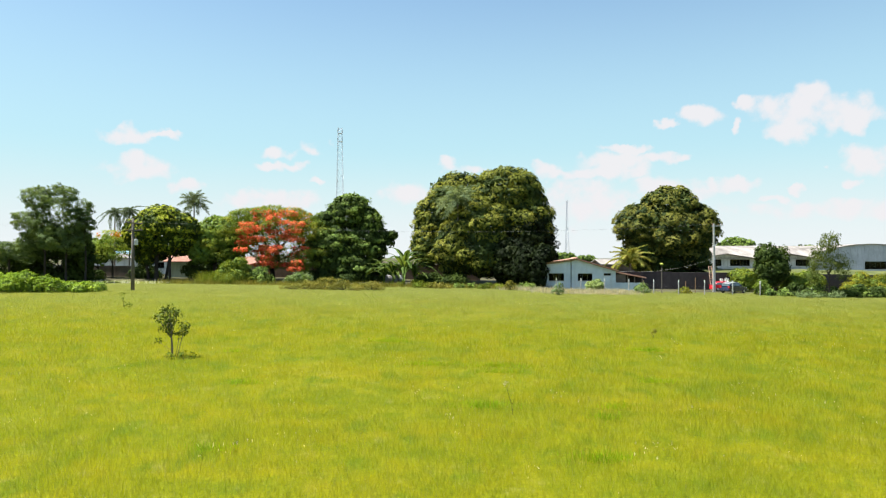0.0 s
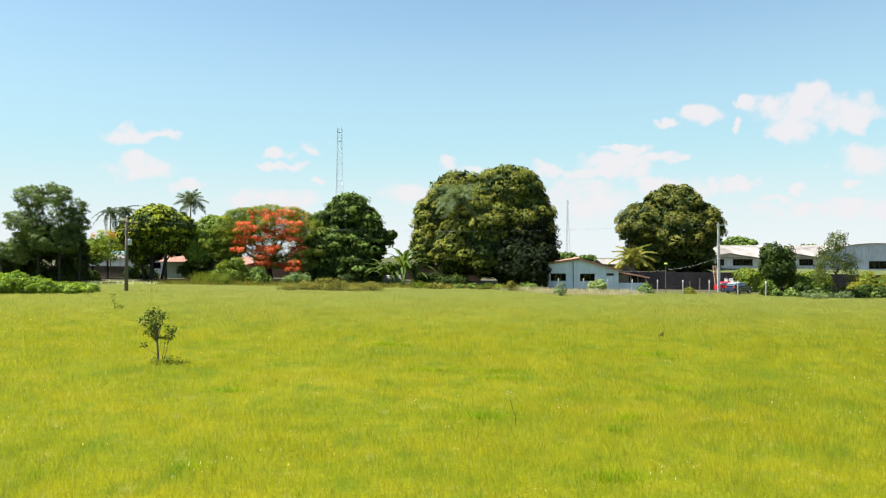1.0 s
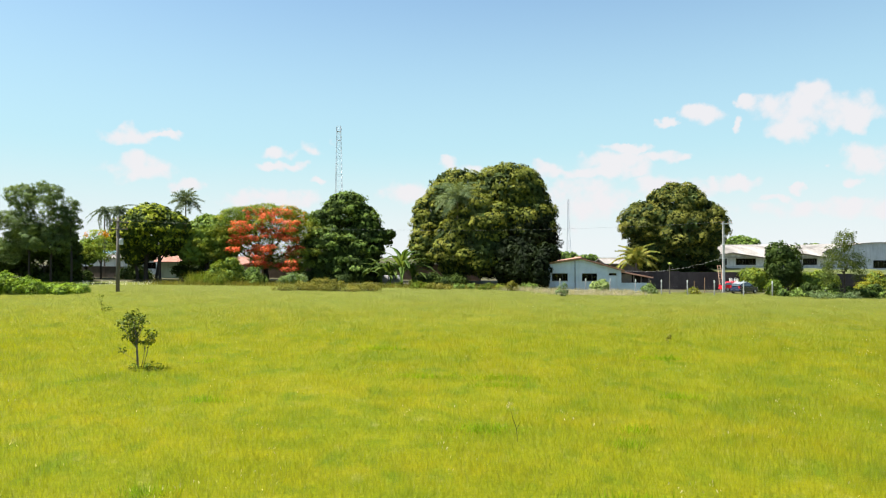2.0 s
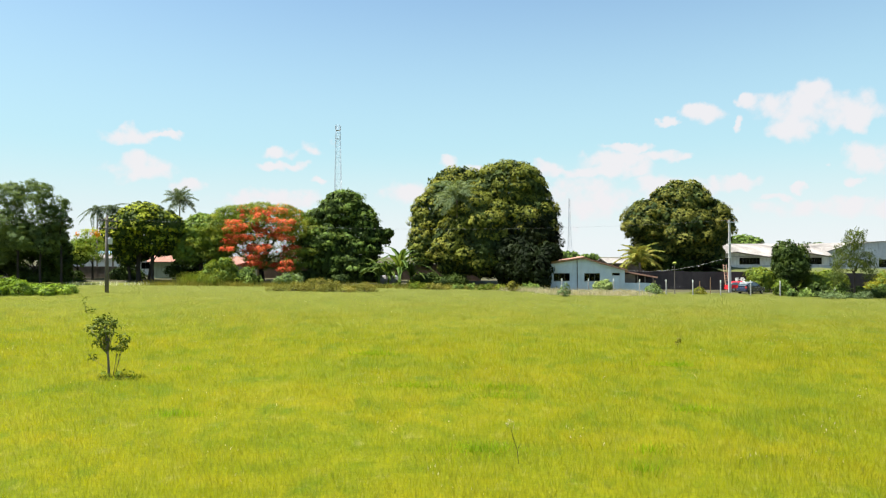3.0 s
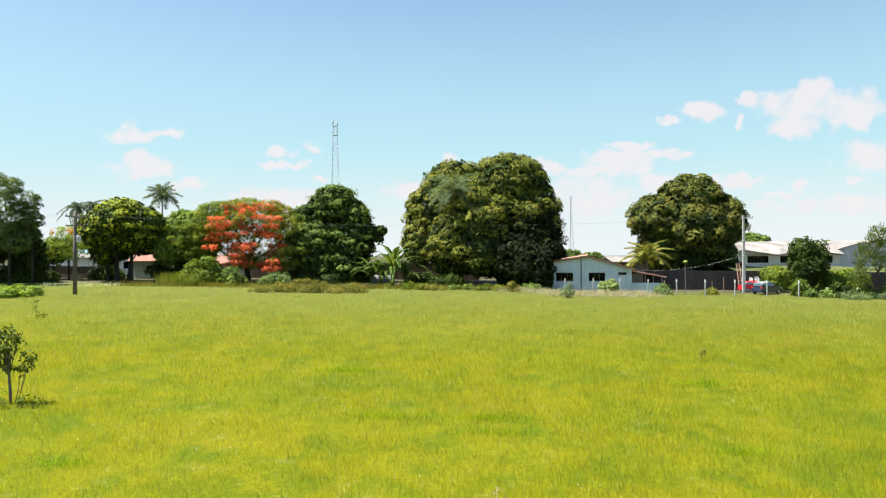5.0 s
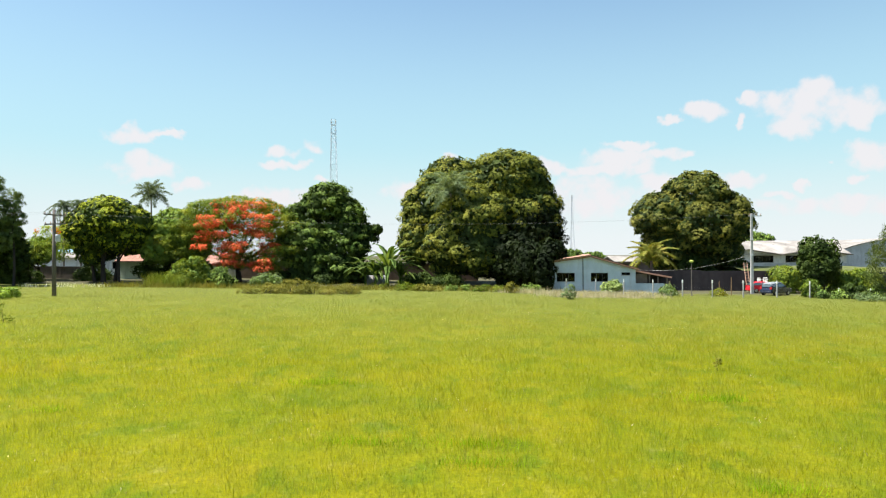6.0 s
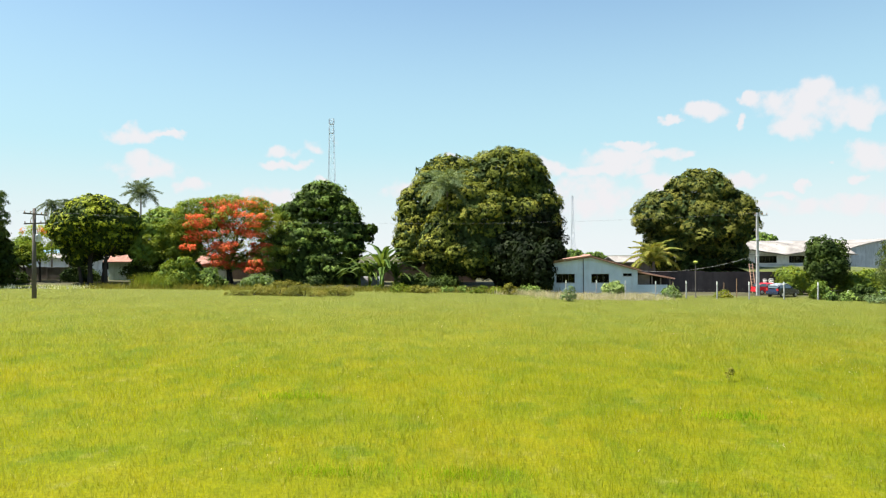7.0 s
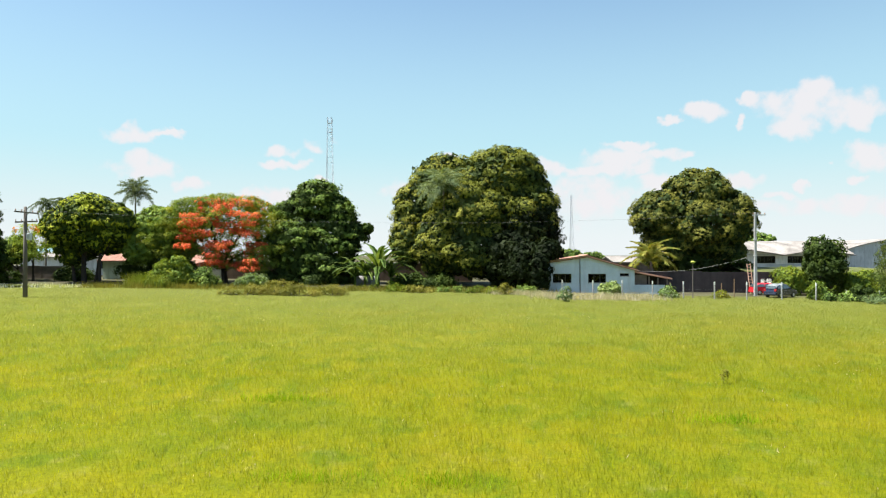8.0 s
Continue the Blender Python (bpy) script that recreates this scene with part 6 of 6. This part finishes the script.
def cable(a, b, sag, radius, mat, label, group=""):
    cu_ = bpy.data.curves.new("power_line", "CURVE")
    cu_.dimensions, cu_.bevel_depth, cu_.bevel_resolution = "3D", radius, 1
    sp = cu_.splines.new("POLY")
    n = 24
    sp.points.add(n)
    a, b = Vector(a), Vector(b)
    for i in range(n + 1):
        f = i / n
        p = a.lerp(b, f)
        sp.points[i].co = (p.x, p.y, p.z - 4 * sag * f * (1 - f), 1)
    cu_.materials.append(mat)
    return tagged(new("power_line", cu_), label, "cable", group)


for dx, dz in ((-0.6, 0.1), (0.5, -0.02)):
    cable((34.65 + dx * 0.4, 87.87, 9.32), (-33.75 + dx, 74.8, 8.95 + dz), 1.1, 0.0035, M_WIRE, "thin pale power line between utility poles", "power lines")
    cable((-33.75 + dx, 74.8, 8.95 + dz), (-105 + dx, 84.0, 10.0 + dz), 0.9, 0.0035, M_WIRE, "thin pale power line between utility poles", "power lines")
cable((34.5, 87.9, 4.9), (22.6, 92.0, 3.3), 0.75, 0.011, M_PALE_WIRE, "pale service cable sagging from pole to house")


def fence_post(x, y, hgt):
    t = thing("fence_post", (x, y, gz(x, y)), "pale concrete fence post with a cranked top", "fence post", "fence posts")
    bm = bmesh.new()
    box(bm, -0.05, 0.05, -0.05, 0.05, -0.3, hgt - 0.3, 0.01)
    part("shaft", bm, M_CONCRETE, t)
    bm = bmesh.new()
    prism(bm, [(-0.05, hgt - 0.298), (0.05, hgt - 0.298), (0.05, hgt - 0.05), (0.0, hgt), (-0.05, hgt - 0.02)], -0.055, 0.055)
    part("crank", bm, M_WHITEWASH, t, "whitewashed cranked top")
    return t


POST_X = (13.58, 16.53, 19.35, 22.26, 25.22, 28.2, 31.3, 34.65, 37.95, 41.2, 44.4, 47.6, 50.8, 54.0, 57.2)
for x in POST_X:
    fence_post(x, 82.4 if x < 41 else 83.0, 1.72 if x < 41 else 1.0)
for k in range(4):
    for a, b in zip(POST_X, POST_X[1:]):
        cable((a, 82.33 if a < 41 else 82.93, gz(a, 82.4) + 0.2 + k * 0.25), (b, 82.33 if b < 41 else 82.93, gz(b, 82.4) + 0.2 + k * 0.25), 0.015, 0.0018, M_WIRE, "strand of fence wire between posts", "fence wires")
for x, y, hgt in ((24.6, 84.5, 1.5), (31.0, 84.6, 1.9), (30.3, 86.0, 1.4)):
    t = thing("stake", (x, y, gz(x, y)), "weathered wooden stake beside the fence", "stake", "stakes")
    bm = bmesh.new()
    tube(bm, [(0, 0, -0.2), (0.02, 0, hgt)], [0.05, 0.04], 7)
    part("shaft", bm, M_WOOD, t)

t = thing("garden_lamp", (26.7, 84.0, gz(26.7, 84)), "thin grey lamp post with a lime-green cap", "lamp post")
bm = bmesh.new()
tube(bm, [(0, 0, -0.2), (0, 0, 3.4)], [0.045, 0.038], 8)
part("post", bm, M_OLD_POLE, t)
bm = bmesh.new()
tube(bm, [(0, 0, 3.4), (0, 0, 3.46), (0, 0, 3.56), (0, 0, 3.66)], [0.08, 0.2, 0.24, 0.08], 10)
part("cap", bm, M_LIME, t, "lime-green cap")
bm = bmesh.new()
tube(bm, [(0, 0, 0), (0, 0, 0.12)], [0.14, 0.1], 8)
part("base", bm, M_OLD_POLE, t)


def ladder():
    t = thing("ladder", (35.75, 91.3, gz(35.75, 91.3)), "orange-painted wooden ladder leaning on the dark wall", "ladder")
    t.matrix_basis = pose(35.75, 91.3, gz(35.75, 91.3), -13, -1, 0)
    for sx in (-0.19, 0.19):
        part("rail", boxed(sx - 0.03, sx + 0.03, -0.03, 0.03, 0, 3.35), M_LADDER, t)
    for k in range(10):
        part("rung", boxed(-0.158, 0.158, -0.022, 0.022, 0.25 + k * 0.33, 0.29 + k * 0.33), M_LADDER, t)
    return t


ladder()


# ---- parked cars ----
def car(at, turn, paint, label, scale=1.0):
    """A small hatchback, nose towards +x."""
    t = thing("car", at, label, "car", "parked cars", turn=turn)
    L, W, H = 3.9, 1.62, 1.46
    low = [(0.05, 0.32), (0.0, 0.6), (0.1, 0.9), (0.35, 0.96), (2.7, 0.94), (3.55, 0.84), (3.84, 0.66), (3.9, 0.4), (3.82, 0.26), (0.15, 0.26)]
    bm = bmesh.new()
    prism(bm, low, -W / 2, W / 2)
    bmesh.ops.bevel(bm, geom=[e for e in bm.edges if abs(e.verts[0].co.y - e.verts[1].co.y) < 0.01], offset=0.09, segments=2, affect="EDGES")
    body = part("body", bm, paint, t, smooth=False)
    top = [(0.12, 0.955), (0.42, 1.36), (0.8, 1.45), (1.9, H), (2.3, 1.4), (3.0, 0.93)]
    bm = bmesh.new()
    a = [bm.verts.new((x, -W / 2 + 0.07 + (z - 0.93) * 0.28, z)) for x, z in top]
    b = [bm.verts.new((x, W / 2 - 0.07 - (z - 0.93) * 0.28, z)) for x, z in top]
    bm.faces.new(a)
    bm.faces.new(b[::-1])
    for i in range(len(a)):
        j = (i + 1) % len(a)
        bm.faces.new((a[i], b[i], b[j], a[j]))
    bmesh.ops.bevel(bm, geom=bm.edges[:], offset=0.1, segments=3, affect="EDGES")
    part("cabin", bm, paint, t, smooth=True)
    for s in (-1, 1):
        for wx in ([(0.36, 0.99), (0.62, 1.32), (1.3, 1.37), (1.3, 0.99)], [(1.38, 0.99), (1.38, 1.37), (2.12, 1.36), (2.72, 0.99)]):
            bm = bmesh.new()
            vs = [bm.verts.new((x, s * (W / 2 - 0.055 - (z - 0.93) * 0.28), z)) for x, z in wx]
            vt = [bm.verts.new((v.co.x, v.co.y - s * 0.03, v.co.z)) for v in vs]
            bm.faces.new(vs)
            bm.faces.new(vt[::-1])
            for i in range(4):
                bm.faces.new((vs[i], vt[i], vt[(i + 1) % 4], vs[(i + 1) % 4]))
            part("side_window", bm, M_GLASS_CAR, t)
        part("mirror", boxed(2.42, 2.56, s * W / 2 - 0.08, s * W / 2 + 0.08, 0.98, 1.1, 0.02), paint, t)
        part("headlight", boxed(3.62, 3.8, s * 0.6 - 0.16, s * 0.6 + 0.16, 0.62, 0.76, 0.03), M_LAMP_GLASS, t)
        part("tail_light", boxed(0.0, 0.12, s * 0.62 - 0.12, s * 0.62 + 0.12, 0.72, 0.95, 0.02), M_RED_LENS, t)
        part("door_handle", boxed(1.2, 1.36, s * W / 2 - 0.005, s * W / 2 + 0.025, 0.84, 0.87), paint, t)
        for wxc in (0.72, 3.12):
            bm = bmesh.new()
            tube(bm, [(wxc, s * (W / 2 - 0.2), 0.29), (wxc, s * (W / 2 - 0.17), 0.29), (wxc, s * (W / 2 - 0.01), 0.29), (wxc, s * (W / 2 + 0.015), 0.29)], [0.25, 0.29, 0.29, 0.25], 18)
            w = part("wheel", bm, M_TYRE, t)
            bm = bmesh.new()
            tube(bm, [(wxc, s * (W / 2 + 0.016), 0.29), (wxc, s * (W / 2 + 0.024), 0.29)], [0.17, 0.15], 14)
            part("rim", bm, M_RIM, w)
    for nm, wx in (("windscreen", [(2.36, 1.36), (2.95, 0.97)]), ("rear_window", [(0.17, 1.0), (0.42, 1.33)])):
        bm = bmesh.new()
        (xa, za), (xb, zb) = wx
        off = 0.03 if nm == "windscreen" else -0.03
        vs = [bm.verts.new(p) for p in ((xa + off, -0.55, za), (xa + off, 0.55, za), (xb + off, 0.6, zb), (xb + off, -0.6, zb))]
        vt = [bm.verts.new((v.co.x - off, v.co.y, v.co.z - 0.01)) for v in vs]
        bm.faces.new(vs)
        bm.faces.new(vt[::-1])
        for i in range(4):
            bm.faces.new((vs[i], vt[i], vt[(i + 1) % 4], vs[(i + 1) % 4]))
        part(nm, bm, M_GLASS_CAR, t)
    part("bumper", boxed(3.8, 3.95, -0.72, 0.72, 0.3, 0.5, 0.04), paint, t)
    part("bumper", boxed(-0.06, 0.08, -0.72, 0.72, 0.3, 0.52, 0.04), paint, t)
    return t


def roof_sheen(owner):
    """A pale curved roof skin with its rails, over the cabin; its silver stands for reflected sky."""
    bm = bmesh.new()
    prof = [(0.3, 1.25), (0.46, 1.4), (0.8, 1.475), (1.3, 1.495), (1.9, 1.485), (2.3, 1.425), (2.62, 1.22)]
    rows = []
    for x, z in prof:
        half = 0.74 - (z - 0.93) * 0.28
        rows.append([bm.verts.new((x, half * k / 4, z + 0.03 * (1 - (k / 4) ** 2) - (0.1 if abs(k) == 4 else 0.0))) for k in range(-4, 5)])
    for a, b in zip(rows, rows[1:]):
        for i in range(8):
            bm.faces.new((a[i], a[i + 1], b[i + 1], b[i]))
    bmesh.ops.solidify(bm, geom=bm.faces[:], thickness=0.02)
    part("roof_sheen", bm, M_ROOF_SHEEN, owner, "added silver skin that stands for sky reflected on the roof", smooth=True)


blue = car((34.9, 85.4, gz(36, 86)), 32, M_BLUE, "dark blue hatchback, its roof paled for reflected sky, parked behind the fence")
roof_sheen(blue)
blue.scale = (0.92, 0.92, 0.93)
red = car((35.0, 89.9, gz(36, 90)), -3, M_RED, "red hatchback parked below the dark wall")
red.scale = (0.9, 0.9, 0.86)


# ---- masts ----
def lattice_tower():
    at = (-38.9, 260.0, 1.6)
    t = thing("lattice_tower", at, "tall grey lattice radio tower with antennas at the top", "tower")
    H, b0, b1 = 52.4, 1.75, 0.7
    wd = lambda z: b0 + (b1 - b0) * z / H
    corners = ((-1, -1), (1, -1), (1, 1), (-1, 1))
    for cx, cy in corners:
        bm = bmesh.new()
        tube(bm, [(cx * wd(z) , cy * wd(z), z) for z in (0, H * 0.5, H)], [0.08, 0.07, 0.06], 5)
        part("leg", bm, M_STEEL, t)
    n = 26
    bm = bmesh.new()
    for i in range(n):
        z0, z1 = H * i / n, H * (i + 1) / n
        for k in range(4):
            (ax, ay), (bx_, by_) = corners[k], corners[(k + 1) % 4]
            p, q = (ax * wd(z0), ay * wd(z0), z0), (bx_ * wd(z1), by_ * wd(z1), z1)
            tube(bm, [p, q], [0.03, 0.03], 3)
            tube(bm, [(ax * wd(z1), ay * wd(z1), z1), q], [0.03, 0.03], 3)
    part("bracing", bm, M_STEEL, t)
    for k, (cx, cy) in enumerate(corners):
        for z in (H - 1.8, H - 5.0):
            part("antenna", boxed(cx * (b1 + 0.12) - 0.06, cx * (b1 + 0.12) + 0.06, cy * 0.8 - 0.05, cy * 0.8 + 0.05, z, z + 1.3), M_GREY_PAINT, t)
    part("platform", boxed(-0.72, 0.72, -0.72, 0.72, H - 2.06, H - 2.0), M_STEEL, t)
    part("platform", boxed(-0.72, 0.72, -0.72, 0.72, H - 5.26, H - 5.2), M_STEEL, t)
    return t


lattice_tower()


def thin_mast():
    at = (75.6, 420.0, 0.6)
    t = thing("radio_mast", at, "thin far radio mast with small panels", "mast")
    H = 39.4
    feet = ((-1.0, -0.9), (1.0, -0.9), (0, 1.1))
    wd = lambda z: 0.35 + 1.5 * (1 - z / H) ** 1.6
    for cx, cy in feet:
        bm = bmesh.new()
        zs = [H * i / 8 for i in range(9)]
        tube(bm, [(cx * wd(z), cy * wd(z), z) for z in zs], [0.11] * 9, 5)
        part("leg", bm, M_STEEL, t)
    bm = bmesh.new()
    for i in range(30):
        z, z1 = H * i / 30, H * (i + 1) / 30
        for (ax, ay), (bx_, by_) in zip(feet, feet[1:] + feet[:1]):
            tube(bm, [(ax * wd(z), ay * wd(z), z), (bx_ * wd(z1), by_ * wd(z1), z1)], [0.07, 0.07], 4)
    part("bracing", bm, M_STEEL, t)
    for z in (13, 21, 29, 37):
        part("antenna", boxed(0.42, 0.62, -0.1, 0.1, z, z + 1.4), M_GREY_PAINT, t)
    return t


thin_mast()

# zinc sheets leaning against the banana plants' stand
t = thing("zinc_fence", (-8.2, 97.0, gz(-7, 97)), "low fence of grey zinc sheets", "fence")
for i in range(3):
    n = 16
    vs, fs = [], []
    for z in (-0.2, 1.15):
        for j in range(n + 1):
            vs.append((i * 0.95 + 0.9 * j / n, 0.03 * math.cos(j * math.pi), z))
    for j in range(n):
        fs.append((j, j + 1, n + 2 + j, n + 1 + j))
    me = quick_mesh("sheet", vs, fs)
    bm = bmesh.new()
    bm.from_mesh(me)
    bmesh.ops.solidify(bm, geom=bm.faces[:], thickness=0.01)
    part("sheet", bm, M_SHEET, t)
    part("post", boxed(i * 0.95 - 0.04, i * 0.95 + 0.02, 0.06, 0.12, -0.3, 1.25), M_WOOD, t)


def plastic_chair(at, turn):
    """A stacking garden chair: seat, slatted back in a frame, four legs, two arms."""
    t = thing("garden_chair", at, "white plastic garden chair put up on the red table", "chair", "garden chairs", turn=turn)
    part("seat", boxed(-0.22, 0.22, -0.22, 0.22, 0.4, 0.43, 0.01), M_PLASTIC, t)
    for sx in (-0.2, 0.2):
        for sy in (-0.2, 0.2):
            part("leg", boxed(sx - 0.025, sx + 0.025, sy - 0.025, sy + 0.025, 0.0, 0.398), M_PLASTIC, t)
        part("armrest", boxed(sx * 1.15 - 0.025, sx * 1.15 + 0.025, -0.2, 0.2, 0.62, 0.65, 0.008), M_PLASTIC, t)
        part("back_post", boxed(sx - 0.02, sx + 0.02, 0.2, 0.24, 0.432, 0.84), M_PLASTIC, t)
    for k in range(4):
        part("back_slat", boxed(-0.14 + k * 0.08, -0.1 + k * 0.08, 0.205, 0.235, 0.432, 0.8), M_PLASTIC, t)
    part("top_rail", boxed(-0.22, 0.22, 0.2, 0.24, 0.842, 0.88, 0.01), M_PLASTIC, t)
    return t


def plastic_table(at):
    t = thing("garden_table", at, "red plastic garden table behind the parked cars", "table")
    part("tabletop", boxed(-0.45, 0.75, -0.4, 0.4, 0.7, 0.74, 0.015), M_RED_PLASTIC, t)
    for sx in (-0.38, 0.68):
        for sy in (-0.33, 0.33):
            part("leg", boxed(sx - 0.03, sx + 0.03, sy - 0.03, sy + 0.03, 0.0, 0.698), M_RED_PLASTIC, t)
    return t


table_at = (37.3, 91.5, gz(37.3, 91.5))
plastic_table(table_at)
chair_one = plastic_chair((37.12, 91.45, table_at[2] + 0.741), 20)
copy_thing(chair_one, pose(37.72, 91.5, table_at[2] + 0.741, 0, 0, -15))
